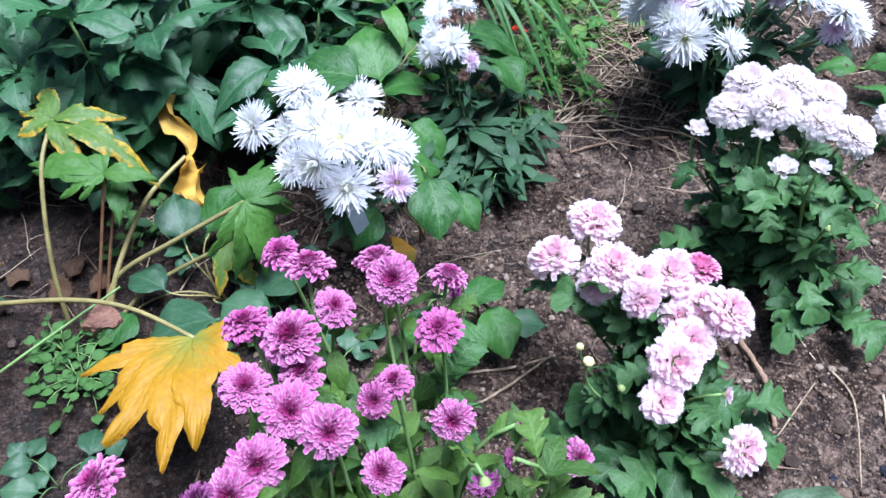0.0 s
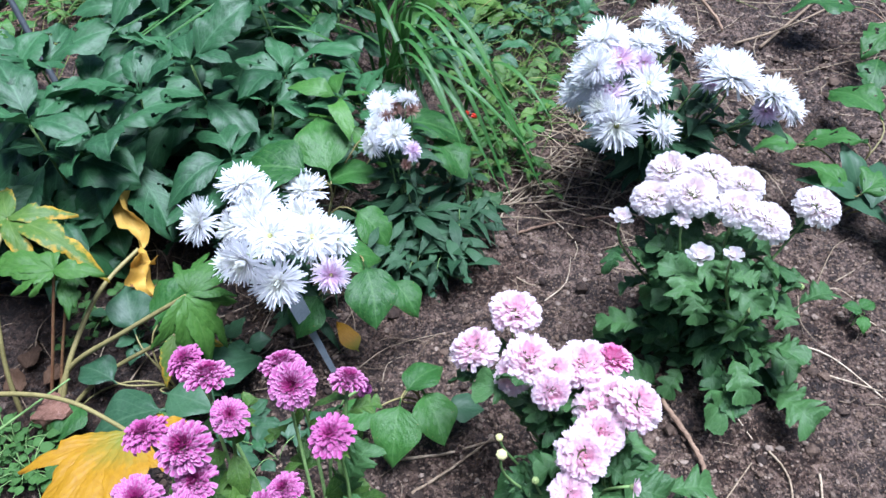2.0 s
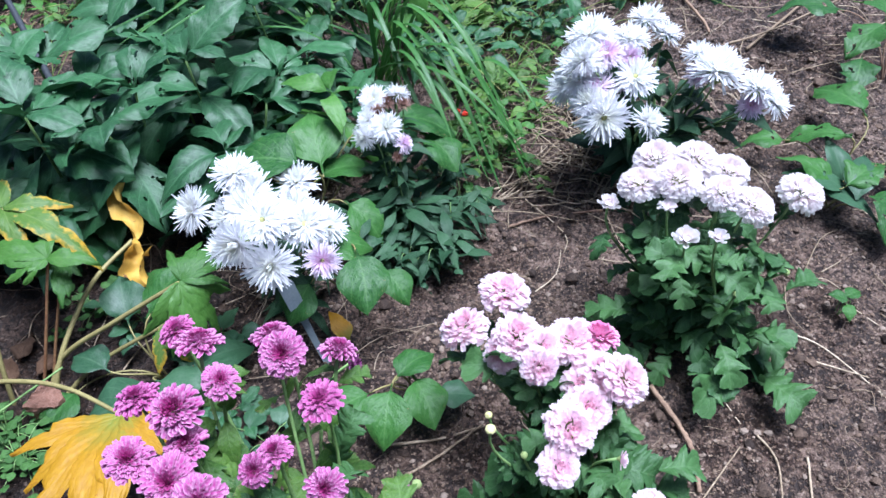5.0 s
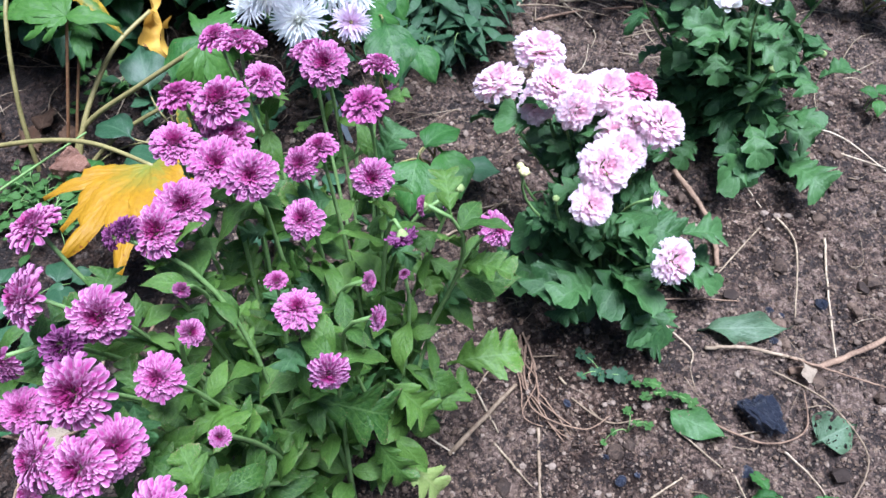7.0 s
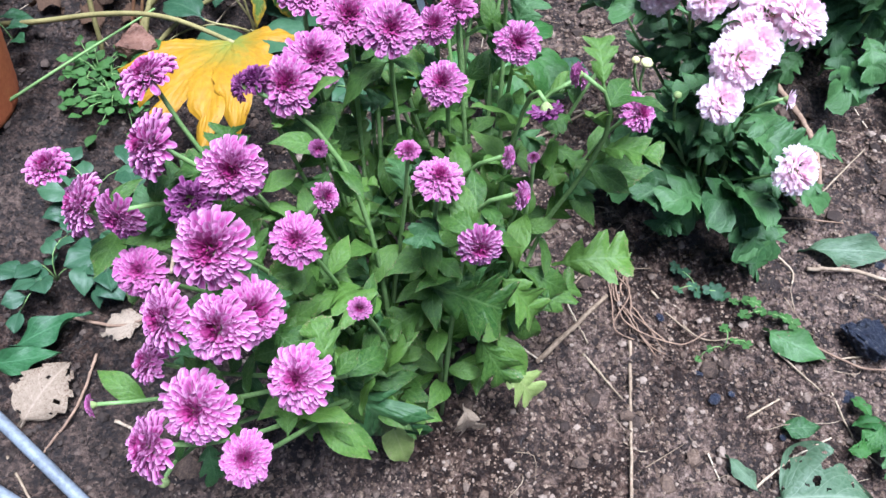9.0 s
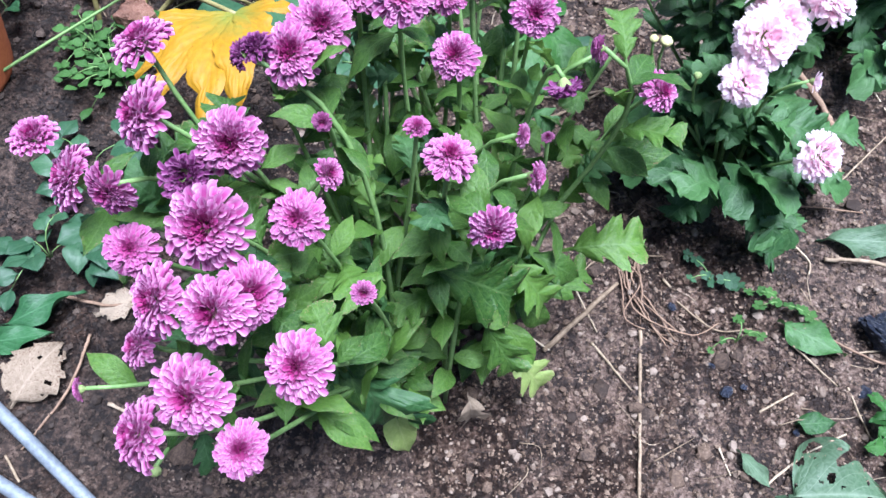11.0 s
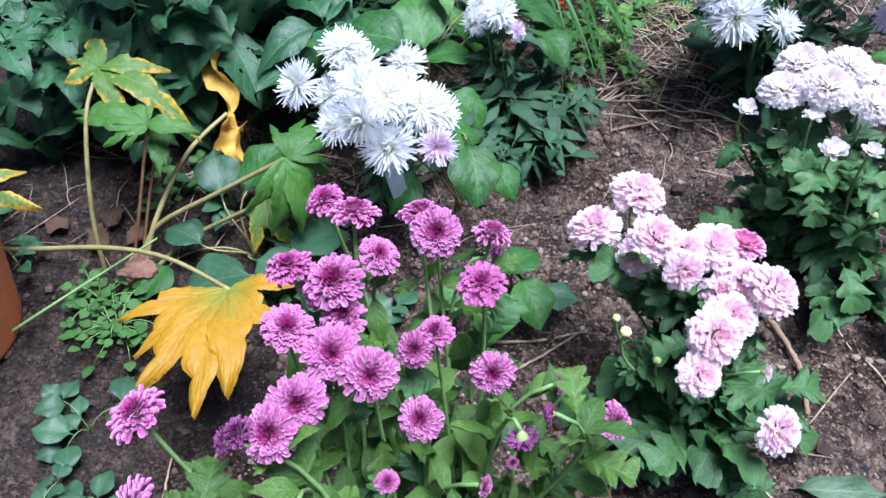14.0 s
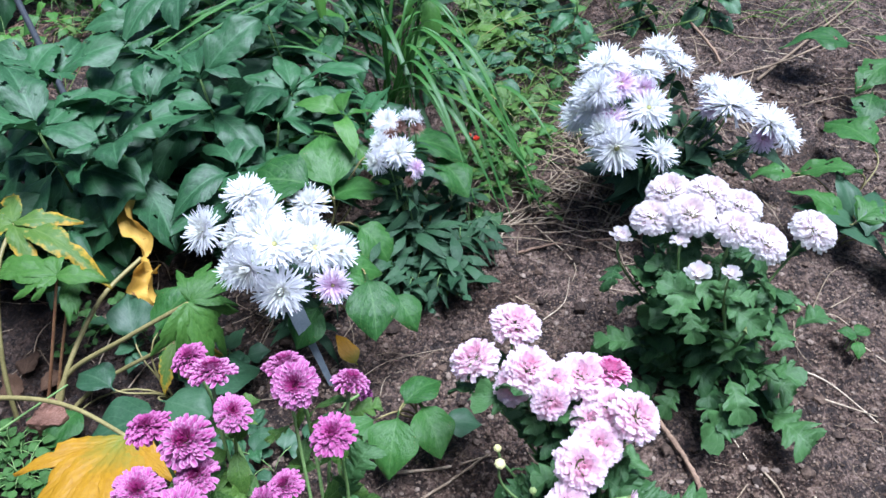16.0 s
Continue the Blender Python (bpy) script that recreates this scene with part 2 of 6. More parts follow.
WITHERED_LEAF = leaf_material("withered_leaf", (0.6, 0.36, 0.05), (0.75, 0.5, 0.11), (0.5, 0.3, 0.07), 0.6, 3.0, 1.0, wear=0.06, wear_colour=(0.24, 0.11, 0.045), share=0.3)
DRY_LEAF = leaf_material("dry_leaf", (0.2, 0.15, 0.1), (0.35, 0.28, 0.2), (0.38, 0.3, 0.22), 0.8, 6.0, 2.0, wear=0.14, wear_colour=(0.13, 0.085, 0.055))
STRAP_LEAF = leaf_material("strap_leaf", (0.018, 0.076, 0.012), (0.06, 0.17, 0.03), (0.1, 0.22, 0.06), 0.42, 0.5, 0.0, quilt=0.0005, gloss=0.36)
GREEN_STEM = grain_material("green_stem", ((0.2, (0.09, 0.17, 0.045)), (0.8, (0.21, 0.32, 0.11))), 60, 0.5, 0.0004)
PALE_STEM = grain_material("pale_stem", ((0.2, (0.13, 0.115, 0.04)), (0.8, (0.29, 0.25, 0.1))), 50, 0.5, 0.0004)
RED_STEM = grain_material("ruddy_stem", ((0.2, (0.13, 0.055, 0.03)), (0.8, (0.27, 0.16, 0.07))), 50, 0.5, 0.0004)
STRAW = grain_material("straw", ((0.15, (0.1, 0.068, 0.04)), (0.55, (0.23, 0.17, 0.11)), (0.9, (0.42, 0.34, 0.24))), 40, 0.75, 0.0005, random_mix=0.7)
PALE_STRAW = grain_material("pale_straw", ((0.15, (0.14, 0.1, 0.06)), (0.55, (0.32, 0.25, 0.165)), (0.9, (0.52, 0.44, 0.32))), 40, 0.75, 0.0005, random_mix=0.8)
BARK = grain_material("bark", ((0.2, (0.1, 0.06, 0.04)), (0.8, (0.3, 0.2, 0.13))), 50, 0.85, 0.0012, stretch=(1, 1, 1))
STONE = grain_material("stone", ((0.1, (0.05, 0.034, 0.024)), (0.6, (0.115, 0.083, 0.06)), (1.0, (0.22, 0.17, 0.13))), 60, 0.8, 0.001, random_mix=1.0)
CRUMB = grain_material("soil_crumb", ((0.1, (0.022, 0.014, 0.01)), (0.55, (0.105, 0.07, 0.047)), (1.0, (0.26, 0.19, 0.135))), 90, 0.85, 0.0006, random_mix=1.1)
GRIT = grain_material("pale_grit", ((0.1, (0.09, 0.064, 0.045)), (0.6, (0.2, 0.15, 0.11)), (1.0, (0.34, 0.28, 0.21))), 120, 0.75, 0.0005, random_mix=1.1)
# darker copy of the soil crumb, with the left side's shade in its colour
SHADED_CRUMB = grain_material("shaded_crumb", ((0.15, (0.012, 0.008, 0.006)), (0.7, (0.05, 0.035, 0.026)), (1.0, (0.13, 0.095, 0.07))), 90, 0.8, 0.0006, random_mix=0.9)
COAL = grain_material("coal", ((0.25, (0.006, 0.007, 0.011)), (0.6, (0.02, 0.025, 0.042)), (0.9, (0.07, 0.08, 0.11))), 70, 0.38, 0.004, stretch=(1, 3, 1), specular=0.6)
TERRACOTTA = grain_material("terracotta", ((0.2, (0.42, 0.1, 0.035)), (0.8, (0.6, 0.19, 0.07))), 30, 0.65, 0.0008)
STEEL = grain_material("galvanised_steel", ((0.1, (0.06, 0.06, 0.062)), (0.4, (0.12, 0.135, 0.15)), (0.8, (0.2, 0.225, 0.25))), 40, 0.55, 0.0003, metal=0.2)
DARK_STEEL = grain_material("painted_steel", ((0.2, (0.045, 0.05, 0.055)), (0.8, (0.1, 0.11, 0.12))), 40, 0.45, 0.0003, metal=0.2)
TAG_PLASTIC = grain_material("grey_plastic", ((0.2, (0.2, 0.24, 0.265)), (0.8, (0.29, 0.335, 0.36))), 60, 0.5, 0.0002)
CORM_SKIN = grain_material("corm_skin", ((0.2, (0.08, 0.03, 0.018)), (0.5, (0.2, 0.1, 0.065)), (0.85, (0.5, 0.36, 0.3))), 45, 0.6, 0.002)
RED_BERRY = grain_material("red_berry", ((0.2, (0.45, 0.02, 0.01)), (0.8, (0.7, 0.05, 0.02))), 60, 0.3, 0.0003)
BUD_GREEN = grain_material("bud_green", ((0.2, (0.14, 0.21, 0.06)), (0.8, (0.33, 0.4, 0.15))), 120, 0.55, 0.0006)
BUD_CREAM = grain_material("bud_cream", ((0.2, (0.42, 0.42, 0.12)), (0.8, (0.74, 0.7, 0.36))), 90, 0.55, 0.0006)
EYE_YELLOW = grain_material("disc_florets", ((0.2, (0.4, 0.42, 0.14)), (0.8, (0.7, 0.66, 0.3))), 400, 0.6, 0.0012)

MAGENTA = petal_material("magenta_petal", (0.29, 0.018, 0.135), (0.41, 0.07, 0.26), (0.74, 0.55, 0.68), (0.55, 0.225, 0.43), (0.68, 0.4, 0.58), share=0.34, edge=0.4, vary=0.5, foot=0.5)
FADED = petal_material("faded_petal", (0.08, 0.008, 0.06), (0.16, 0.022, 0.12), (0.3, 0.13, 0.26), (0.26, 0.06, 0.2), (0.36, 0.15, 0.3))
PINK = petal_material("pale_pink_petal", (0.92, 0.68, 0.77), (0.93, 0.75, 0.82), (0.9, 0.6, 0.72), (0.95, 0.86, 0.89), (0.94, 0.84, 0.88), streak=0.2, share=0.65)
DEEP_PINK = petal_material("deep_pink_petal", (0.75, 0.2, 0.42), (0.8, 0.33, 0.55), (0.7, 0.2, 0.4), (0.85, 0.5, 0.68), (0.85, 0.5, 0.68))
# pink petal feet paint a rosy shadow between the white petals
WHITE = petal_material("white_petal", (0.91, 0.83, 0.83), (0.91, 0.87, 0.87), (0.89, 0.74, 0.8), (0.92, 0.89, 0.9), (0.91, 0.87, 0.89), streak=0.1, share=0.75)
ICE = petal_material("ice_white_petal", (0.82, 0.83, 0.76), (0.85, 0.85, 0.87), (0.74, 0.71, 0.74), (0.89, 0.89, 0.91), (0.87, 0.87, 0.89), streak=0.25, share=0.5)
LILAC = petal_material("lilac_petal", (0.76, 0.55, 0.72), (0.8, 0.68, 0.8), (0.64, 0.4, 0.6), (0.85, 0.8, 0.87), (0.83, 0.76, 0.85), streak=0.3, share=0.4)


# ---------------------------------------------------------------- mesh helpers
rnd = random.Random(7)


def mesh_of(name, verts, faces, material, uvs=None, rings=None, smooth=True):
    """A mesh from points that a shape function worked out. uvs: one pair a vertex."""
    me = bpy.data.meshes.new(name)
    me.from_pydata([tuple(v) for v in verts], [], faces)
    me.materials.append(material)
    for layer, values in (("uv", uvs), ("ring", rings)):
        if values:
            lay = me.uv_layers.new(name=layer)
            idx = np.zeros(len(me.loops), dtype=np.int32)
            me.loops.foreach_get("vertex_index", idx)
            lay.data.foreach_set("uv", np.asarray(values, dtype=np.float32)[idx].ravel())
    me.polygons.foreach_set("use_smooth", [smooth] * len(me.polygons))
    me.update()
    return me


def piece(name, me, parent, m=None, label=""):
    """One mesh object under a thing or a part, at m in the parent's space."""
    ob = new(name, me)
    ob.parent = parent
    if m is not None:
        ob.matrix_basis = m
    if label:
        ob["label"] = label
    return ob


def thing(name, at, label, category, group="", kind=""):
    ob = new(name)
    ob.location = at
    return tagged(ob, label, category, group, kind)


def ground_z(x, y):
    yy = min(max(y, -1.0), 2.4)
    return -0.055 + 0.095 * yy


def relief(x, y):
    """Clods and small mounds of the bed."""
    v = Vector((x, y, 0.0))
    near = 1.0 if abs(x) < 3 and -2 < y < 4 else 0.0
    big = noise.noise(v * 3.1) * 0.008 + noise.noise(v * 9.0) * 0.005
    fine = (abs(noise.noise(v * 25.0)) * 0.02 + abs(noise.noise(v * 58.0)) * 0.012 + noise.noise(v * 110.0) * 0.0022) * near
    mound = 0.012 * math.exp(-((x - 0.43) ** 2 + (y - 0.3) ** 2) / 0.012)
    dip = -0.012 * math.exp(-((x - 0.17) ** 2 + (y - 0.17) ** 2) / 0.03)
    return big + fine + mound + dip - 0.006


def soil_z(x, y):
    return ground_z(x, y) + relief(x, y)


def on_soil(x, y, up=0.0):
    return Vector((x, y, soil_z(x, y) + up))


def turn(az=0.0, el=0.0, roll=0.0):
    """The turn that lays a leaf's length (+y) to the heading az, raised by el, and rolled about its length."""
    return (Matrix.Rotation(radians(az), 4, "Z") @ Matrix.Rotation(radians(el), 4, "X") @ Matrix.Rotation(radians(roll), 4, "Y"))


def facing(n, spin=0.0):
    """The turn that lays +z to n."""
    return Vector(n).normalized().to_track_quat("Z", "Y").to_matrix().to_4x4() @ Matrix.Rotation(spin, 4, "Z")


def towards(base, tip, roll=0.0):
    d = Vector(tip) - Vector(base)
    az = math.degrees(math.atan2(-d.x, d.y))
    el = math.degrees(math.atan2(d.z, math.hypot(d.x, d.y)))
    return Matrix.Translation(base) @ turn(az, el, roll)


def lay(base, tip, normal):
    """The pose that lays a leaf from base towards tip, its upper face turned to normal."""
    d = (Vector(tip) - Vector(base)).normalized()
    side = d.cross(Vector(normal)).normalized()
    up = side.cross(d)
    return Matrix.Translation(base) @ Matrix((side, d, up)).transposed().to_4x4()


def bezier(a, b, c, d, n):
    out = []
    for i in range(n + 1):
        s = i / n
        out.append(a * (1 - s) ** 3 + b * 3 * s * (1 - s) ** 2 + c * 3 * s * s * (1 - s) + d * s ** 3)
    return out


def smooth_line(points, n=6):
    """A glide through the given points."""
    pts = [Vector(p) for p in points]
    if len(pts) == 2:
        return [pts[0].lerp(pts[1], i / n) for i in range(n + 1)]
    out = []
    for i in range(len(pts) - 1):
        p0, p1, p2, p3 = pts[max(i - 1, 0)], pts[i], pts[i + 1], pts[min(i + 2, len(pts) - 1)]
        for k in range(n):
            s = k / n
            out.append(0.5 * ((2 * p1) + (p2 - p0) * s + (2 * p0 - 5 * p1 + 4 * p2 - p3) * s * s + (3 * p1 - p0 - 3 * p2 + p3) * s ** 3))
    return out + [pts[-1]]


def tube_data(line, r0, r1, sides=6, wobble=0.0, seed=0):
    r = random.Random(seed)
    verts, faces = [], []
    ref = Vector((0.31, 0.2, 0.93))
    n = len(line)
    for i, p in enumerate(line):
        d = (line[min(i + 1, n - 1)] - line[max(i - 1, 0)]).normalized()
        side = d.cross(ref).normalized() if d.cross(ref).length > 0.05 else d.cross(Vector((1, 0, 0))).normalized()
        up = side.cross(d)
        rad = (r0 + (r1 - r0) * i / (n - 1)) * (1 + wobble * (r.random() - 0.5))
        for k in range(sides):
            a = 2 * math.pi * k / sides
            verts.append(p + side * (math.cos(a) * rad) + up * (math.sin(a) * rad))
    for i in range(n - 1):
        for k in range(sides):
            a, b = i * sides + k, i * sides + (k + 1) % sides
            faces.append((a, b, b + sides, a + sides))
    faces.append(tuple(reversed(range(sides))))
    faces.append(tuple((n - 1) * sides + k for k in range(sides)))
    return verts, faces


def tube(name, line, r0, r1, material, sides=6, wobble=0.0, seed=0):
    return mesh_of(name, *tube_data(line, r0, r1, sides, wobble, seed), material)


# ---------------------------------------------------------------- leaves
def ovate(u):
    s = max((u - 0.1) / 0.9, 0)
    return 0.05 if s <= 0 else 0.05 * (1 - s) + math.sin(math.pi * s ** 0.72) ** 0.85 * (1 - 0.15 * s)


def roundish(u):
    s = max((u - 0.16) / 0.84, 0)
    return 0.05 if s <= 0 else 0.04 * (1 - s) + math.sin(math.pi * s ** 0.78) ** (0.6 + 0.45 * s)


def lance(u):
    s = max((u - 0.04) / 0.96, 0)
    return 0.08 * (1 - s) + math.sin(math.pi * s ** 0.85) ** 1.05


def lobed(u):
    """Rounded lobes with narrow bays between and small teeth on their ends."""
    s = max((u - 0.16) / 0.84, 0)
    if s <= 0:
        return 0.06
    body = math.sin(math.pi * min(s ** 1.1 * 0.92 + 0.05, 1)) ** 0.55
    cut = 1 - (1 - abs(math.sin(math.pi * (s * 3.0 + 0.1)))) ** 1.45
    teeth = 0.13 * abs(math.sin(math.pi * s * 10))
    return max(0.07, body * (0.42 + 0.62 * cut - teeth))


def whorled(u):
    """A broad pointed leaf, wedge-shaped at its foot, with coarse teeth towards its tip."""
    s = max((u - 0.13) / 0.87, 0)
    if s <= 0:
        return 0.045
    saw = 0.09 * (s * 7.5 % 1.0) if s > 0.35 else 0.0
    return 0.04 * (1 - s) + math.sin(math.pi * s ** 0.95) ** 0.88 * (1 - saw)


def toothed(u):
    return ovate(u) * (1 - 0.09 * (u * 13 % 1.0))


def leaf_mesh(name, profile, aspect, material, seed, nu=14, half=2, curl=0.35, fold=0.25, wave=0.03, sweep=0.0, twist=0.0, ribs=0.0, slant=2.0, raised=0.0):
    """A leaf one metre long along +y, its upper face to +z, with a folded midrib, a drooping tip and a wavy edge."""
    r = random.Random(seed)
    p1, p2, p3 = (r.uniform(0, 6.28) for _ in range(3))
    bend = r.uniform(-0.12, 0.12)
    verts, uvs, faces = [], [], []
    cols = 2 * half + 1
    for i in range(nu + 1):
        u = i / nu
        w = profile(u) * aspect / 2
        lift = math.sin(u * 2.2) * 0.12 - curl * u * u
        for k in range(cols):
            v = (k - half) / half
            x = v * w * (1 + 0.07 * math.sin(9 * u + p1 + (2 if v > 0 else 0)))
            y = u * 0.96 + sweep * abs(v) * w
            z = lift + fold * abs(x) - 0.9 * abs(v) ** 3 * w * fold + wave * math.sin(7 * u + p2 + 1.7 * v) * abs(v) + wave * 0.6 * math.sin(15 * u + p3) * abs(v) ** 2
            z += twist * u * x
            if raised:
                # tissue swells between the side veins
                z += raised * math.sin(math.pi * ((u * ribs - abs(v) * slant * 0.5) % 1.0)) * min(1.0, 4 * abs(v)) * min(1.0, 8 * w)
            verts.append((x + bend * u * u, y, z))
            uvs.append(((v + 1) / 2, u))
    for i in range(nu):
        for k in range(cols - 1):
            a = i * cols + k
            faces.append((a, a + 1, a + cols + 1, a + cols))
    return mesh_of(name, verts, faces, material, uvs)


def blade(line, width, name, material, seed):
    """A strap leaf along a line, with a shallow keel."""
    r = random.Random(seed)
    n = len(line)
    verts, uvs, faces = [], [], []
    for i, p in enumerate(line):
        d = (line[min(i + 1, n - 1)] - line[max(i - 1, 0)]).normalized()
        side = d.cross(Vector((0, 0, 1)))
        side = side.normalized() if side.length > 0.02 else Vector((1, 0, 0))
        up = side.cross(d)
        s = i / (n - 1)
        w = width * min(1, (1 - s) * 4.0) ** 0.7 * (0.75 + 0.25 * min(1, s * 5)) / 2 + 0.0002
        for k, v in enumerate((-1, 0, 1)):
            verts.append(p + side * (v * w) + up * (abs(v) * w * 0.45))
            uvs.append(((v + 1) / 2, s))
    for i in range(n - 1):
        for k in range(2):
            a = i * 3 + k
            faces.append((a, a + 1, a + 4, a + 3))
    return mesh_of(name, verts, faces, material, uvs)


MUM_LEAVES = [leaf_mesh("leaf", lobed, 0.76, MUM_LEAF, 10 + k, 34, 2, 0.1 + 0.13 * k, 0.5, 0.07, 0.6, 0.4 * (k - 2), 6.0, 1.6, 0.024) for k in range(5)]
MUM_LEAVES_LIGHT = [leaf_mesh("leaf", lobed, 0.72, MUM_LEAF_LIGHT, 30 + k, 34, 2, 0.1 + 0.13 * k, 0.5, 0.07, 0.6, 0.4 * (k - 2), 6.0, 1.6, 0.024) for k in range(5)]
MUM_LEAVES_PALE = [leaf_mesh("leaf", lobed, 0.7, MUM_LEAF_PALE, 50 + k, 26, 2, 0.4, 0.2, 0.06, 0.5) for k in range(2)]
MUM_LEAVES_DRY = leaf_mesh("leaf", lobed, 0.7, DRY_LEAF, 53, 26, 2, 0.5, 0.4, 0.08, 0.5)
SPOON_PALE = leaf_mesh("leaf", ovate, 0.55, MUM_LEAF_PALE, 54, 20, 3, 0.3, 0.4, 0.04)
SPOON_LEAVES = [leaf_mesh("leaf", lance, 0.42, MUM_LEAF_LIGHT, 55 + k, 12, 2, 0.1 + 0.2 * k, 0.3, 0.04, 0.1, 0.4 * (k - 1)) for k in range(3)]
SPOON_DARK = [leaf_mesh("leaf", lance, 0.42, ASTER_LEAF, 155 + k, 12, 2, 0.1 + 0.2 * k, 0.3, 0.04, 0.1, 0.4 * (k - 1)) for k in range(3)]
ASTER_LEAVES = [leaf_mesh("leaf", lance, 0.27, ASTER_LEAF, 60 + k, 9, 1, 0.15 + 0.2 * k, 0.35, 0.02, 0, 0.5 * (k - 1)) for k in range(4)]
SHRUB_LEAVES = [leaf_mesh("leaf", whorled, 0.48, SHRUB_LEAF, 70 + k, 40, 3, 0.12 + 0.15 * k, 0.5, 0.04, 0.1, 0.4 * (k - 2), 7.0, 2.2, 0.008) for k in range(5)]
YOUNG_LEAVES = [leaf_mesh("leaf", whorled, 0.42, YOUNG_SHRUB_LEAF, 270 + k, 30, 2, 0.12 + 0.15 * k, 0.5, 0.04, 0.1, 0.4 * (k - 2), 7.0, 2.2, 0.008) for k in range(5)]
ROUND_LEAVES = [leaf_mesh("leaf", roundish, 0.7, ROUND_LEAF, 80 + k, 24, 3, 0.15 + 0.14 * k, 0.3, 0.035, 0.0, 0.0, 6.0, 3.0, 0.016) for k in range(3)]
BLUE_LEAVES = [leaf_mesh("leaf", roundish, 0.74, BLUE_LEAF, 90 + k, 18, 3, 0.12 + 0.14 * k, 0.28, 0.035, 0.0, 0.0, 5.0, 3.0, 0.01) for k in range(3)]
WEED_LEAVES = [leaf_mesh("leaf", roundish, 0.7, WEED_LEAF, 100 + k, 8, 1, 0.2, 0.2, 0.02) for k in range(3)]



def angular(u):
    """A pointed leaf with a few coarse corners."""
    s = max((u - 0.12) / 0.88, 0)
    return 0.05 if s <= 0 else 0.04 * (1 - s) + math.sin(math.pi * s ** 0.7) ** 0.8 * (1 - 0.22 * (s * 4.0 % 1.0))


def eaten_leaf_mesh(profile, aspect, material, seed, bite=0.42):
    """A leaf with holes and nibbled edges."""
    me = leaf_mesh("leaf", profile, aspect, material, seed, 40, 8, 0.15 + 0.1 * (seed % 3), 0.24, 0.05, 0.1, 0.3 * (seed % 3 - 1))
    bm = bmesh.new()
    bm.from_mesh(me)
    gone = [f for f in bm.faces if noise.noise(f.calc_center_median() * 9.0 + Vector((seed * 1.7, 0.4, 0))) > bite]
    bmesh.ops.delete(bm, geom=gone, context="FACES")
    bm.to_mesh(me)
    bm.free()
    return me


SHRUB_LEAVES += [eaten_leaf_mesh(whorled, 0.54, SHRUB_LEAF, 170 + k, 0.46) for k in range(3)]
EDGE_LEAVES = [eaten_leaf_mesh(angular, 0.66, ROUND_LEAF, 180 + k, 0.56) for k in range(4)]

# ---------------------------------------------------------------- flower heads, one metre across
# length and breadth along a petal: a slim claw, a broad blade, a rounded tip
PETAL = [(0.0, 0.4), (0.4, 0.74), (0.68, 1.0), (0.88, 1.0), (0.97, 0.8), (1.0, 0.5)]


def head_mesh(name, rings, material, seed, cup=0.35, tip=1.0, rows=5, half=1, jitter=1.0, notch=0.0):
    """Rings of petals round a middle: (count, start radius, start height, length, width, rise, curl), from the outside in."""
    r = random.Random(seed)
    verts, uvs, marks, faces = [], [], [], []
    cols = 2 * half + 1
    for j, (count, r0, z0, length, width, rise, curl) in enumerate(rings):
        inner = j / max(len(rings) - 1, 1)
        phase = r.random() * 6.28
        for q in range(count):
            a = phase + 2 * math.pi * (q + jitter * r.uniform(-0.3, 0.3)) / count
            el = rise + jitter * r.gauss(0, 0.1)
            size = length * (1 + jitter * r.uniform(-0.14, 0.1))
            bendy = curl + jitter * r.gauss(0, 0.18)
            lean = jitter * r.gauss(0, 0.12)
            tone = r.random()
            start = len(verts)
            rad, z = r0, z0
            for i in range(rows + 1):
                s, shape = PETAL[i]
                if i:
                    e = el + bendy * s
                    rad += math.cos(e) * size * (s - PETAL[i - 1][0])
                    z += math.sin(e) * size * (s - PETAL[i - 1][0])
                e = el + bendy * s
                shape = shape if s < 0.85 else shape * tip
                w = width * shape / 2
                for k in range(cols):
                    v = (k - half) / half
                    off = cup * w * v * v
                    rr, zz = rad - math.sin(e) * off, z + math.cos(e) * off
                    if i == rows and notch:
                        rr += notch * length * (abs(v) - 0.5)
                    aa = a + lean * s
                    x, y = rr * math.cos(aa) - v * w * math.sin(aa), rr * math.sin(aa) + v * w * math.cos(aa)
                    verts.append((x, y, zz))
                    uvs.append(((v + 1) / 2, s))
                    marks.append((1 - inner, tone))
            for i in range(rows):
                for k in range(cols - 1):
                    b = start + i * cols + k
                    faces.append((b, b + 1, b + cols + 1, b + cols))
    return mesh_of(name, verts, faces, material, uvs, marks)


def double_rings(f=1.0, n=10):
    """A low dome of many rings of short fluted petals round a small raised button."""
    out = []
    for j in range(n):
        q = j / (n - 1)
        reach = 0.49 - 0.33 * q
        size = 0.27 - 0.12 * q
        rise = (0.05 + 0.62 * q) * f
        out.append((int(31 - 14 * q), max(reach - size * math.cos(rise), 0.03), 0.02 + 0.11 * q ** 0.8 - 0.12 * size * f, size, 0.1 - 0.018 * q, rise, -0.4 + 0.5 * q))
    out += [(15, 0.05, 0.12, 0.1, 0.045, 0.8, 0.3), (12, 0.03, 0.135, 0.085, 0.04, 1.05, 0.35), (8, 0.01, 0.14, 0.07, 0.035, 1.3, 0.3)]
    return out


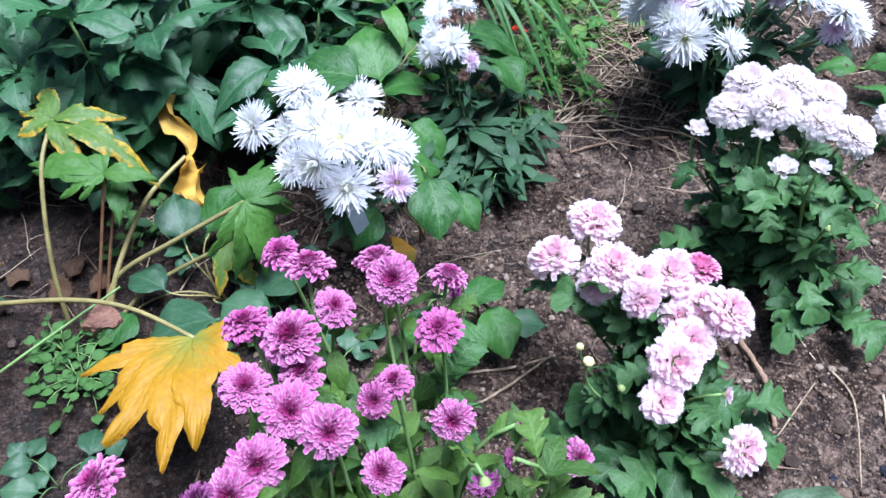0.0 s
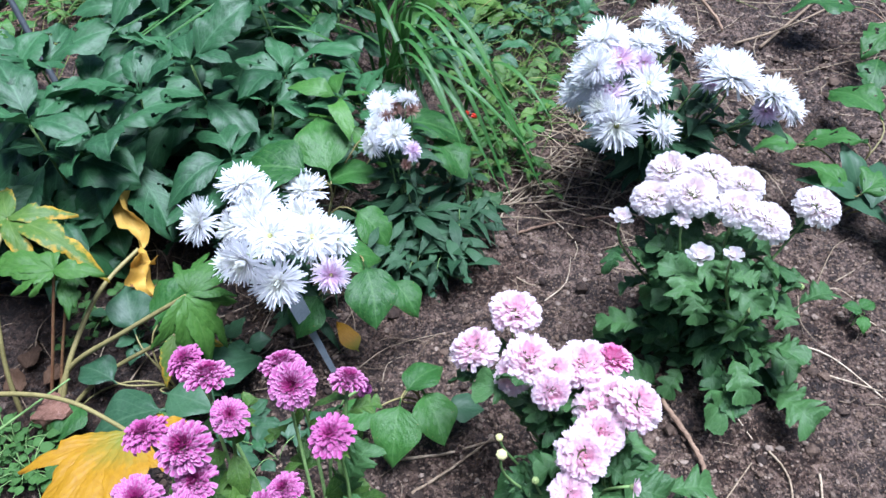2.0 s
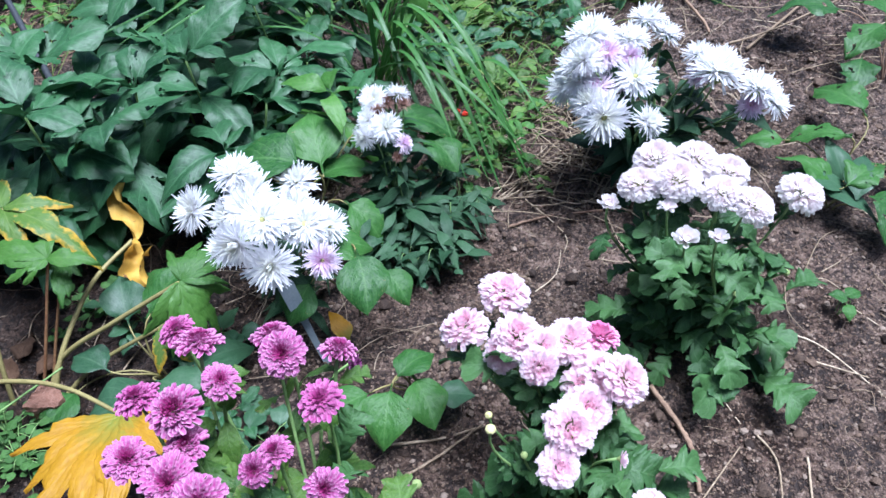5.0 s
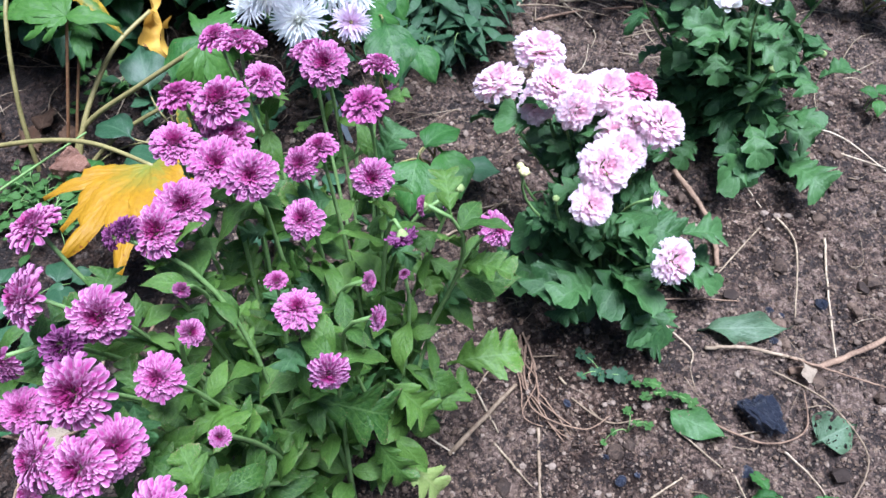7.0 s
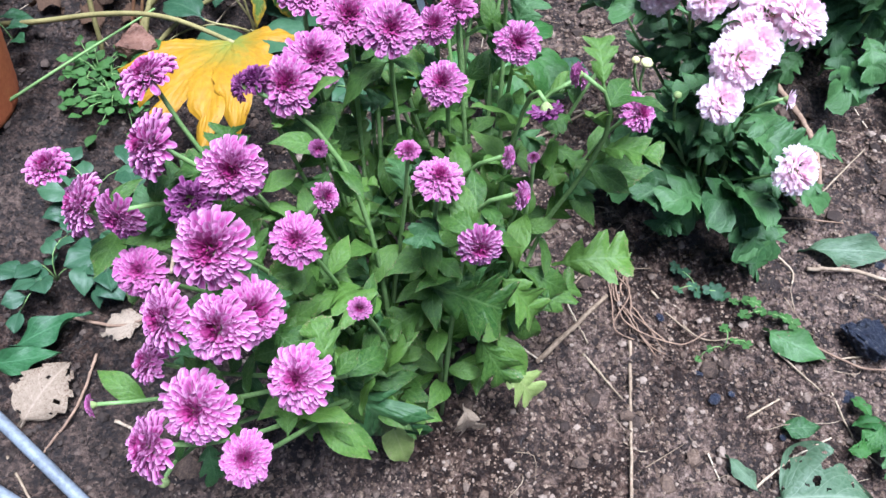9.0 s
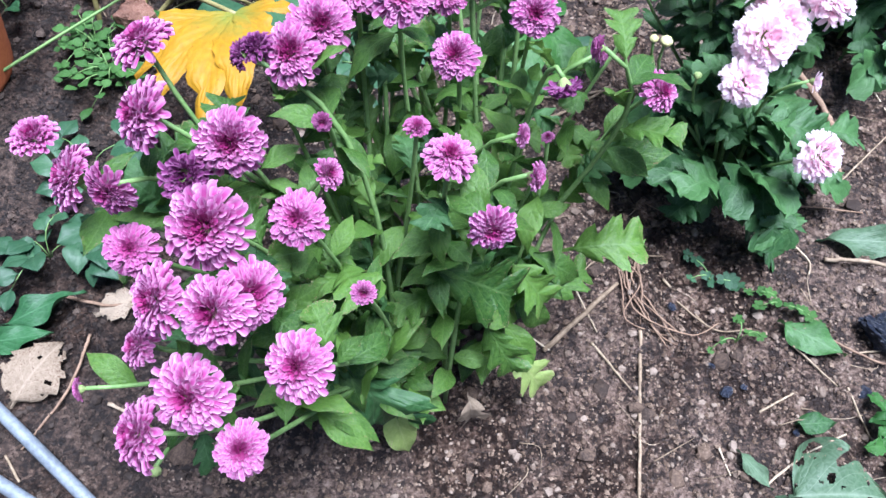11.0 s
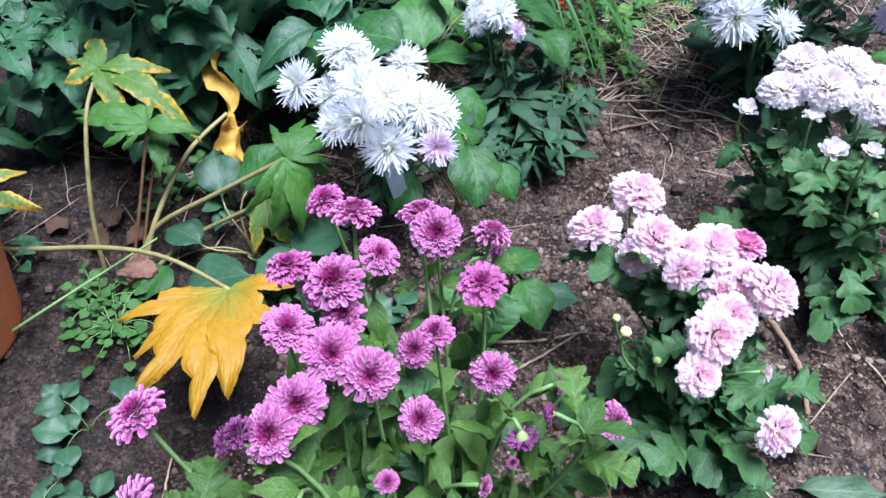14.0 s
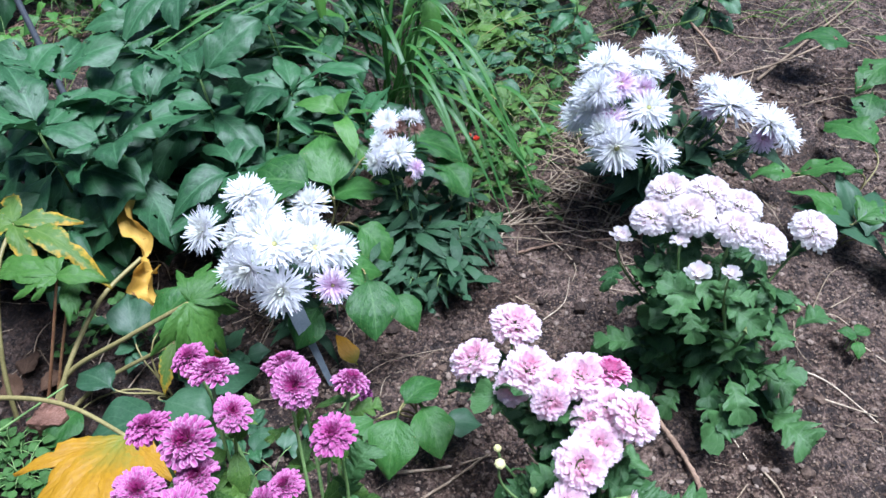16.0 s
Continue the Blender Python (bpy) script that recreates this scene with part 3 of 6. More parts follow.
def pompon_rings(f=1.0, n=15, width=0.092):
    """A broad dome of short, spooned petals whose tips turn outwards."""
    out = []
    for j in range(n):
        q = j / (n - 1)
        e = -0.3 * f + q * (1.25 + 0.3 * f)
        out.append((int(32 - 23 * q * q), 0.23 * math.cos(e), 0.08 + 0.17 * math.sin(e), 0.27 - 0.12 * q, width * (1 - 0.2 * q), 0.8 * e + 0.14, -0.3 + 0.25 * q))
    out.append((9, 0.05, 0.225, 0.11, width, 0.9, 0.5))
    out.append((6, 0.015, 0.235, 0.1, width, 1.2, 0.3))
    return out


def spider_rings(f=1.0):
    """Slim rays in several layers round an open eye."""
    return [(40, 0.06, 0.0, 0.44, 0.044, -0.2 * f, 0.05), (40, 0.06, 0.02, 0.44, 0.044, -0.03 * f, 0.06), (38, 0.06, 0.03, 0.42, 0.044, 0.13 * f, 0.08), (34, 0.06, 0.04, 0.39, 0.044, 0.3 * f, 0.1),
            (30, 0.06, 0.05, 0.35, 0.043, 0.48 * f, 0.15), (26, 0.055, 0.06, 0.3, 0.041, 0.7 * f, 0.2), (20, 0.05, 0.065, 0.23, 0.038, 0.95 * f, 0.25)]


def half_open_rings():
    """A head just opening: a shallow cup of broad petals round a closed middle."""
    return [(13, 0.1, 0.0, 0.4, 0.2, 0.35, 0.25), (13, 0.09, 0.02, 0.37, 0.19, 0.55, 0.35), (12, 0.08, 0.04, 0.32, 0.17, 0.75, 0.5), (11, 0.06, 0.06, 0.27, 0.15, 0.95, 0.6), (8, 0.04, 0.08, 0.22, 0.12, 1.15, 0.5)]


WITHERED = petal_material("withered_petal", (0.2, 0.09, 0.06), (0.3, 0.16, 0.12), (0.25, 0.14, 0.09), (0.36, 0.24, 0.2), (0.36, 0.25, 0.2))
DOUBLE = [head_mesh("petals", double_rings(0.8 + 0.14 * k), MAGENTA, 200 + k, 0.85, jitter=1.5) for k in range(6)]
DOUBLE_SMALL = [head_mesh("petals", double_rings(1.6)[2:], MAGENTA, 210 + k, 0.9, jitter=1.2) for k in range(3)]
DOUBLE_FADED = [head_mesh("petals", double_rings(2.0)[1:], FADED, 220 + k, 0.8, jitter=2.6) for k in range(3)]
HEAD_WITHERED = [head_mesh("petals", spider_rings(2.2)[1:], WITHERED, 280 + k, 0.5, 0.6, jitter=2.2) for k in range(2)]
POMPON = [head_mesh("petals", pompon_rings(0.8 + 0.2 * k, 16, 0.082), WHITE, 230 + k, 0.5, jitter=0.9) for k in range(4)]
POMPON_PINK = [head_mesh("petals", pompon_rings(0.6 + 0.25 * k, 12, 0.115), PINK, 240 + k, 0.45, jitter=2.1, notch=0.1) for k in range(5)]
HALF_WHITE = [head_mesh("petals", half_open_rings(), WHITE, 290 + k, 0.4, jitter=1.4) for k in range(2)]
HALF_PINK = [head_mesh("petals", half_open_rings(), PINK, 295 + k, 0.4, jitter=1.4) for k in range(2)]
POMPON_DEEP = [head_mesh("petals", pompon_rings(0.8, 10, 0.14), DEEP_PINK, 250, 0.45, jitter=1.2)]
SPIDER = [head_mesh("petals", spider_rings(0.7 + 0.2 * k), ICE, 260 + k, 0.4, 0.6, jitter=1.6) for k in range(5)]
SPIDER_LILAC = [head_mesh("petals", spider_rings(0.6 + 0.3 * k), LILAC, 270 + k, 0.4, 0.6, jitter=1.7) for k in range(3)]


def dome_mesh(name, material, radius, height, bumps=0.0, seed=0, around=12, up=5, below=0.0):
    r = random.Random(seed)
    verts, faces = [], []
    for i in range(up):
        s = i / up
        for k in range(around):
            a = 2 * math.pi * k / around
            rr = radius * math.cos(s * math.pi / 2) * (1 + bumps * (r.random() - 0.5))
            verts.append((rr * math.cos(a), rr * math.sin(a), below + height * math.sin(s * math.pi / 2)))
    verts.append((0, 0, below + height))
    for i in range(up - 1):
        for k in range(around):
            a, b = i * around + k, i * around + (k + 1) % around
            faces.append((a, b, b + around, a + around))
    for k in range(around):
        faces.append(((up - 1) * around + k, (up - 1) * around + (k + 1) % around, up * around))
    return mesh_of(name, verts, faces, material)


def calyx_mesh():
    verts, faces = [], []
    n = 16
    for rr, z in ((0.035, -0.2), (0.09, -0.15), (0.15, -0.06), (0.17, 0.03)):
        for k in range(n):
            a = 2 * math.pi * k / n
            f = 1 + (0.12 if k % 2 and z > 0 else 0)
            verts.append((rr * f * math.cos(a), rr * f * math.sin(a), z))
    for i in range(3):
        for k in range(n):
            a, b = i * n + k, i * n + (k + 1) % n
            faces.append((a, b, b + n, a + n))
    return mesh_of("calyx", verts, faces, BUD_GREEN)


def bud_mesh(name, material, seed):
    """A round bud: a cup of sepals and closed petals that overlap towards the top."""
    r = random.Random(seed)
    verts, faces = [], []
    n, up = 14, 8
    for i in range(up + 1):
        s = i / up
        rr = 0.5 * math.sin(math.pi * (0.1 + 0.86 * s)) ** 0.8
        for k in range(n):
            a = 2 * math.pi * k / n + s * 0.7
            f = 1 + 0.1 * (1 if k % 2 else -1) * s
            verts.append((rr * f * math.cos(a), rr * f * math.sin(a), -0.2 + 0.85 * s))
    for i in range(up):
        for k in range(n):
            a, b = i * n + k, i * n + (k + 1) % n
            faces.append((a, b, b + n, a + n))
    faces.append(tuple(up * n + k for k in range(n)))
    return mesh_of(name, verts, faces, material)


CALYX = calyx_mesh()
EYE_DISC = dome_mesh("flower_centre", EYE_YELLOW, 0.055, 0.05, 0.3, 1, 14, 5, 0.04)
BUD_G, BUD_C = bud_mesh("bud", BUD_GREEN, 1), bud_mesh("bud", BUD_CREAM, 2)

# which way a head looks
FACE = {"u": (0, -0.15, 1), "c": (0, -0.6, 0.8), "l": (-0.65, -0.35, 0.65), "L": (-0.95, -0.25, 0.15), "r": (0.6, -0.35, 0.7), "R": (0.95, -0.25, 0.25),
        "d": (0.1, -0.6, -0.75), "b": (0.05, 0.45, 0.85), "n": (0.05, -0.92, 0.35), "N": (-0.5, -0.8, 0.2), "e": (-0.3, 0.1, 0.95), "w": (0.35, -0.05, 0.93)}


def chrysanthemum(name, label, roots, sprays, kinds, leaves, leaf_size, leaves_a_stem, seed, group, stem_r=0.0019, low_leaves=0, spread=0.07, centre=None, category="flower", extra=(), reach=0.72, ruff=0):
    """roots: where its main stems leave the soil. sprays: rows of (x, y, z, diameter, facing and kind)."""
    r = random.Random(seed)
    base = on_soil(sum(p[0] for p in roots) / len(roots), sum(p[1] for p in roots) / len(roots))
    top = thing(name, base, label, category, group)
    starts = [on_soil(*p) - base for p in roots]
    placed = 0
    for x, y, z, d, code in sprays:
        look_to, kind = code[0], code[1:] or "a"
        n = (Vector(FACE[look_to]) + Vector((r.uniform(-0.18, 0.18), r.uniform(-0.18, 0.18), 0))).normalized()
        at = Vector((x, y, z)) - base
        deep = 0.22 if kind in "abf" else 0.12
        heart = at - n * d * deep
        root = min(starts, key=lambda p: (p.xy - at.xy).length + r.uniform(0, 0.05))
        low = root + Vector((r.uniform(-0.006, 0.006), r.uniform(-0.006, 0.006), -0.008))
        rise = (heart - low).length
        line = bezier(low, low + Vector(((heart.x - low.x) * 0.12, (heart.y - low.y) * 0.12, rise * 0.5)), heart - n * rise * 0.22 - Vector((0, 0, rise * 0.1)), heart - n * d * 0.18, 11)
        piece("stem", tube("stem", line, stem_r * 1.25, stem_r * 0.75, GREEN_STEM, 6, 0.2, seed + placed), top)
        meshes = kinds[kind]
        spin = r.uniform(0, 6.28)
        if kind in "gk":
            piece("bud", meshes[placed % len(meshes)], top, Matrix.Translation(heart) @ facing(n, spin) @ Matrix.Scale(d * 0.78, 4))
        else:
            squash = Matrix.Diagonal((d * r.uniform(0.95, 1.05), d * r.uniform(0.93, 1.03), d * r.uniform(0.9, 1.1), 1))
            flower = piece("flower_head", meshes[placed % len(meshes)], top, Matrix.Translation(heart) @ facing(n, spin) @ squash)
            piece("calyx", CALYX, flower)
            if centre and kind in "ab":
                piece("flower_centre", centre, flower)
        for k in range(leaves_a_stem):
            s = 0.12 + reach * (k + r.random()) / leaves_a_stem
            i = min(int(s * 11), 10)
            p = line[i].lerp(line[i + 1], s * 11 - i)
            size = leaf_size * r.uniform(0.65, 1.2) * (1.1 - 0.45 * s)
            me = leaves[0][r.randrange(len(leaves[0]))] if r.random() < 0.7 else leaves[1][r.randrange(len(leaves[1]))]
            piece("leaf", me, top, Matrix.Translation(p) @ turn(r.uniform(0, 360), r.uniform(-25, 65), r.uniform(-45, 45)) @ Matrix.Scale(size, 4))
        for k in range(ruff):
            i = r.randrange(5, 10)
            p = line[i].lerp(line[i + 1], r.random())
            me = leaves[0][r.randrange(len(leaves[0]))]
            piece("leaf", me, top, Matrix.Translation(p) @ turn(r.uniform(0, 360), r.uniform(-30, 40), r.uniform(-30, 30)) @ Matrix.Scale(leaf_size * r.uniform(0.6, 1.0), 4))
        placed += 1
    for k in range(low_leaves):
        a = r.uniform(0, 6.28)
        root = r.choice(starts)
        rad = spread * r.uniform(0.0, 0.7)
        gx, gy = root.x + math.cos(a) * rad, root.y + math.sin(a) * rad
        p = Vector((gx, gy, soil_z(gx + base.x, gy + base.y) - base.z + r.uniform(0.012, 0.1)))
        me = leaves[0][r.randrange(len(leaves[0]))] if r.random() < 0.75 else leaves[1][r.randrange(len(leaves[1]))]
        piece("leaf", me, top, Matrix.Translation(p) @ turn(math.degrees(a) - 90 + r.uniform(-50, 50), r.uniform(-15, 40), r.uniform(-25, 25)) @ Matrix.Scale(leaf_size * r.uniform(0.8, 1.3), 4))
    for me, foot, tip, size in extra:
        piece("leaf", me, top, lay(Vector(foot) - base, Vector(tip) - base, (r.uniform(-0.2, 0.2), -0.5, 0.8)) @ Matrix.Scale(size, 4))
    return top


# ---------------------------------------------------------------- the ground
def ground_axis(lo, hi, step):
    """Even steps over the bed, then ever longer ones out to the horizon."""
    inside = list(np.arange(lo, hi + step / 2, step))
    out, gap, v = [], step, hi
    while v < hi + 400:
        gap *= 1.32
        v += gap
        out.append(v - hi)
    return [lo - o for o in reversed(out)] + inside + [inside[-1] + o for o in out]


def build_ground():
    xs, ys = ground_axis(-1.3, 1.5, 0.0066), ground_axis(-0.15, 2.15, 0.0066)
    verts = [(x, y, soil_z(x, y)) for y in ys for x in xs]
    w = len(xs)
    faces = [(j * w + i, j * w + i + 1, (j + 1) * w + i + 1, (j + 1) * w + i) for j in range(len(ys) - 1) for i in range(w - 1)]
    tagged(new("ground", mesh_of("ground", verts, faces, SOIL)), "damp brown crumbly garden soil with grit, shade painted in on the left", "soil", kind="structure")


def build_crumbs(name, label, count, sizes, material, seed, xr, yr, flat=0.65, simple=False):
    """Loose crumbs and grit, too many to count."""
    r = random.Random(seed)
    t = (1 + 5 ** 0.5) / 2
    ico = [Vector(p).normalized() for p in ((-1, t, 0), (1, t, 0), (-1, -t, 0), (1, -t, 0), (0, -1, t), (0, 1, t), (0, -1, -t), (0, 1, -t), (t, 0, -1), (t, 0, 1), (-t, 0, -1), (-t, 0, 1))]
    tri = ((0, 11, 5), (0, 5, 1), (0, 1, 7), (0, 7, 10), (0, 10, 11), (1, 5, 9), (5, 11, 4), (11, 10, 2), (10, 7, 6), (7, 1, 8), (3, 9, 4), (3, 4, 2), (3, 2, 6), (3, 6, 8), (3, 8, 9), (4, 9, 5), (2, 4, 11), (6, 2, 10), (8, 6, 7), (9, 8, 1))
    if simple:
        ico = [Vector(p) for p in ((1, 0, 0), (0, 1, 0), (-1, 0, 0), (0, -1, 0), (0, 0, 1))]
        tri = ((0, 1, 4), (1, 2, 4), (2, 3, 4), (3, 0, 4))
    verts, faces = [], []
    for _ in range(count):
        x, y = r.uniform(*xr), r.uniform(*yr)
        s = sizes[0] + (sizes[1] - sizes[0]) * r.random() ** 4
        c = on_soil(x, y, s * 0.15)
        q = Euler((0, 0, r.uniform(0, 6)) if simple else (r.uniform(0, 6), r.uniform(0, 6), r.uniform(0, 6))).to_matrix()
        k = len(verts)
        sx, sy, sz = s * r.uniform(0.7, 1.2), s * r.uniform(0.7, 1.2), s * flat
        for p in ico:
            v = q @ (p * r.uniform(0.75, 1.15))
            verts.append((c.x + v.x * sx, c.y + v.y * sy, c.z + v.z * sz))
        faces += [(a + k, b + k, d + k) for a, b, d in tri]
    tagged(new(name, mesh_of(name, verts, faces, material, smooth=False)), label, "soil", kind="stuff")


build_ground()
build_crumbs("soil_crumbs", "loose brown soil crumbs and grit", 9000, (0.0014, 0.0065), STONE, 3, (-0.28, 1.1), (0.0, 1.7))
# crumbs and grains on the left carry painted shade as well
build_crumbs("soil_crumbs", "soil crumbs coloured darker for the shade on the left", 2600, (0.0016, 0.0075), SHADED_CRUMB, 7, (-0.8, -0.2), (0.0, 1.1))
build_crumbs("soil_grains", "fine soil grains coloured darker for the shade on the left", 15000, (0.0012, 0.0042), SHADED_CRUMB, 8, (-0.72, -0.2), (0.0, 0.75), 0.8, True)
build_crumbs("soil_clods", "brown soil clods on the bed", 1500, (0.004, 0.014), CRUMB, 5, (-0.3, 1.0), (0.0, 1.5), 0.6)
build_crumbs("soil_grains", "coarse soil grains at the back of the bed", 16000, (0.0016, 0.006), CRUMB, 6, (0.0, 1.4), (1.1, 2.1), 0.8, True)
build_crumbs("soil_grit", "pale grit and tiny stones in the soil", 16000, (0.0008, 0.0028), GRIT, 15, (-0.3, 1.0), (0.0, 1.5), 0.7)
build_crumbs("soil_grains", "fine dark soil grains on the bed", 52000, (0.0011, 0.0036), CRUMB, 4, (-0.25, 0.85), (0.0, 1.25), 0.8, True)

# ---------------------------------------------------------------- flowering chrysanthemums
MAGENTA_KINDS = {"a": DOUBLE, "s": DOUBLE_SMALL, "f": DOUBLE_FADED, "g": [BUD_G], "k": [BUD_C]}
PINK_KINDS = {"a": POMPON_PINK, "s": HALF_PINK, "d": POMPON_DEEP, "g": [BUD_G], "k": [BUD_C]}
WHITE_KINDS = {"a": POMPON, "s": HALF_WHITE, "g": [BUD_G], "k": [BUD_C]}
ICE_KINDS = {"a": SPIDER, "b": SPIDER_LILAC, "g": [BUD_G], "k": [BUD_C]}

# the spray that hangs over to the near side
MAGENTA_NEAR = [
    (-0.220, 0.154, 0.363, 0.047, "l"), (-0.236, 0.119, 0.326, 0.036, "N"), (-0.274, 0.141, 0.316, 0.041, "l"), (-0.187, 0.127, 0.342, 0.032, "cf"),
    (-0.163, 0.142, 0.355, 0.042, "c"), (-0.166, 0.088, 0.351, 0.049, "c"), (-0.122, 0.109, 0.336, 0.035, "c"), (-0.226, 0.106, 0.296, 0.036, "c"),
    (-0.197, 0.060, 0.319, 0.042, "l"), (-0.219, 0.058, 0.267, 0.031, "l"), (-0.157, 0.048, 0.333, 0.043, "c"), (-0.137, 0.067, 0.323, 0.042, "r"),
    (-0.112, 0.032, 0.312, 0.042, "c"), (-0.172, 0.017, 0.291, 0.047, "c"), (-0.204, 0.002, 0.272, 0.043, "l"), (-0.141, -0.001, 0.271, 0.034, "c"),
    (-0.083, 0.085, 0.302, 0.018, "cs"), (-0.267, 0.047, 0.214, 0.018, "Ls"), (-0.217, 0.011, 0.176, 0.011, "ng"), (-0.285, 0.155, 0.335, 0.034, "us"),
]
MAGENTA_MIDDLE = [
    (-0.012, 0.116, 0.325, 0.030, "n"), (-0.110, 0.152, 0.324, 0.025, "rs"), (-0.116, 0.171, 0.346, 0.015, "ns"), (-0.064, 0.211, 0.307, 0.022, "us"),
    (-0.040, 0.173, 0.329, 0.035, "u"), (0.007, 0.213, 0.302, 0.021, "Rs"), (0.016, 0.177, 0.305, 0.024, "Rs"), (0.029, 0.255, 0.258, 0.012, "us"),
    (0.032, 0.241, 0.315, 0.028, "df"), (0.045, 0.246, 0.352, 0.020, "Ls"), (0.065, 0.306, 0.295, 0.021, "Rs"), (0.110, 0.278, 0.291, 0.033, "r"),
    (0.007, 0.274, 0.353, 0.034, "c"), (-0.044, 0.239, 0.346, 0.035, "c"), (-0.125, 0.233, 0.367, 0.043, "c"), (-0.142, 0.213, 0.362, 0.041, "c"),
    (-0.162, 0.212, 0.368, 0.025, "ef"), (-0.173, 0.205, 0.361, 0.022, "Lf"), (-0.020, 0.208, 0.237, 0.012, "ug"), (0.075, 0.300, 0.315, 0.011, "wg"),
]
MAGENTA_FAR = [
    (-0.038, 0.311, 0.356, 0.030, "u"), (-0.052, 0.294, 0.349, 0.030, "c"), (-0.005, 0.351, 0.368, 0.042, "u"), (-0.077, 0.250, 0.379, 0.041, "c"),
    (-0.108, 0.273, 0.371, 0.044, "c"), (-0.142, 0.293, 0.376, 0.040, "u"), (-0.107, 0.314, 0.364, 0.038, "u"), (-0.115, 0.329, 0.388, 0.046, "u"),
    (-0.156, 0.355, 0.375, 0.042, "e"), (-0.138, 0.420, 0.384, 0.036, "e"), (-0.106, 0.397, 0.399, 0.046, "b"), (-0.042, 0.396, 0.370, 0.045, "c"),
    (-0.058, 0.436, 0.361, 0.044, "b"), (0.006, 0.418, 0.358, 0.036, "b"), (0.014, 0.446, 0.294, 0.022, "Rf"), (-0.082, 0.358, 0.386, 0.035, "w"),
    (-0.130, 0.345, 0.355, 0.042, "c"), (-0.246, 0.236, 0.348, 0.046, "e"),
]
chrysanthemum("chrysanthemum_plant", "magenta double chrysanthemum in full bloom, sprawling over soil",
              [(-0.03, 0.17), (-0.07, 0.16), (0.01, 0.20), (-0.05, 0.21), (-0.09, 0.20), (0.0, 0.25)],
              MAGENTA_NEAR + MAGENTA_MIDDLE + MAGENTA_FAR, MAGENTA_KINDS, (MUM_LEAVES_LIGHT[:3] + SPOON_LEAVES * 2, SPOON_LEAVES + MUM_LEAVES[:2]), 0.052, 8, 11, "chrysanthemums in the bed", 0.0021, 18, 0.08, reach=0.8, ruff=2,
              extra=((MUM_LEAVES[1], (-0.114, 0.117, 0.14), (-0.07, 0.1, 0.07), 0.1), (MUM_LEAVES_LIGHT[1], (-0.054, 0.17, 0.2), (0.01, 0.172, 0.17), 0.085), (MUM_LEAVES_LIGHT[2], (0.066, 0.261, 0.1), (0.114, 0.264, 0.12), 0.075),
                     (SPOON_LEAVES[0], (0.07, 0.266, 0.22), (0.115, 0.273, 0.23), 0.065), (MUM_LEAVES_LIGHT[0], (0.05, 0.205, 0.1), (0.078, 0.236, 0.1), 0.055), (MUM_LEAVES[3], (-0.167, 0.094, 0.2), (-0.186, 0.075, 0.1), 0.085),
                     (MUM_LEAVES_PALE[1], (0.02, 0.185, 0.045), (0.064, 0.162, 0.02), 0.06), (MUM_LEAVES_DRY, (-0.01, 0.15, 0.015), (0.005, 0.128, -0.03), 0.05), (SPOON_PALE, (-0.078, 0.125, 0.03), (-0.054, 0.088, -0.02), 0.06),
                     (SPOON_LEAVES[1], (0.025, 0.21, 0.1), (0.06, 0.2, 0.06), 0.06), (SPOON_LEAVES[0], (0.015, 0.19, 0.085), (0.05, 0.17, 0.05), 0.055), (SPOON_LEAVES[2], (0.035, 0.23, 0.14), (0.075, 0.22, 0.12), 0.06),
                     (MUM_LEAVES_LIGHT[0], (-0.005, 0.185, 0.1), (0.03, 0.155, 0.065), 0.06), (SPOON_LEAVES[0], (0.0, 0.2, 0.06), (0.03, 0.19, 0.02), 0.05), (MUM_LEAVES_LIGHT[2], (0.01, 0.215, 0.15), (0.055, 0.195, 0.12), 0.06)))

PINK_HEADS = [
    (0.171, 0.592, 0.250, 0.062, "u"), (0.119, 0.551, 0.235, 0.058, "e"), (0.179, 0.518, 0.255, 0.060, "u"), (0.235, 0.504, 0.259, 0.062, "u"),
    (0.158, 0.505, 0.236, 0.044, "l"), (0.197, 0.461, 0.261, 0.043, "n"), (0.240, 0.465, 0.230, 0.043, "c"), (0.285, 0.452, 0.258, 0.058, "w"),
    (0.243, 0.429, 0.238, 0.051, "c"), (0.222, 0.399, 0.244, 0.058, "c"), (0.209, 0.373, 0.219, 0.043, "c"), (0.309, 0.361, 0.145, 0.053, "r"),
    (0.266, 0.512, 0.252, 0.048, "bd"), (0.205, 0.490, 0.262, 0.045, "c"), (0.272, 0.382, 0.216, 0.020, "Rs"), (0.144, 0.421, 0.215, 0.015, "uk"),
    (0.145, 0.462, 0.183, 0.011, "uk"), (0.178, 0.405, 0.192, 0.010, "ug"), (0.262, 0.470, 0.245, 0.045, "c"),
]
chrysanthemum("chrysanthemum_plant", "pale pink pompon chrysanthemum with dark lobed leaves", [(0.255, 0.425), (0.275, 0.445), (0.25, 0.455), (0.235, 0.44)],
              PINK_HEADS, PINK_KINDS, (MUM_LEAVES, MUM_LEAVES), 0.062, 4, 23, "chrysanthemums in the bed", 0.0019, 42, 0.1, ruff=2)

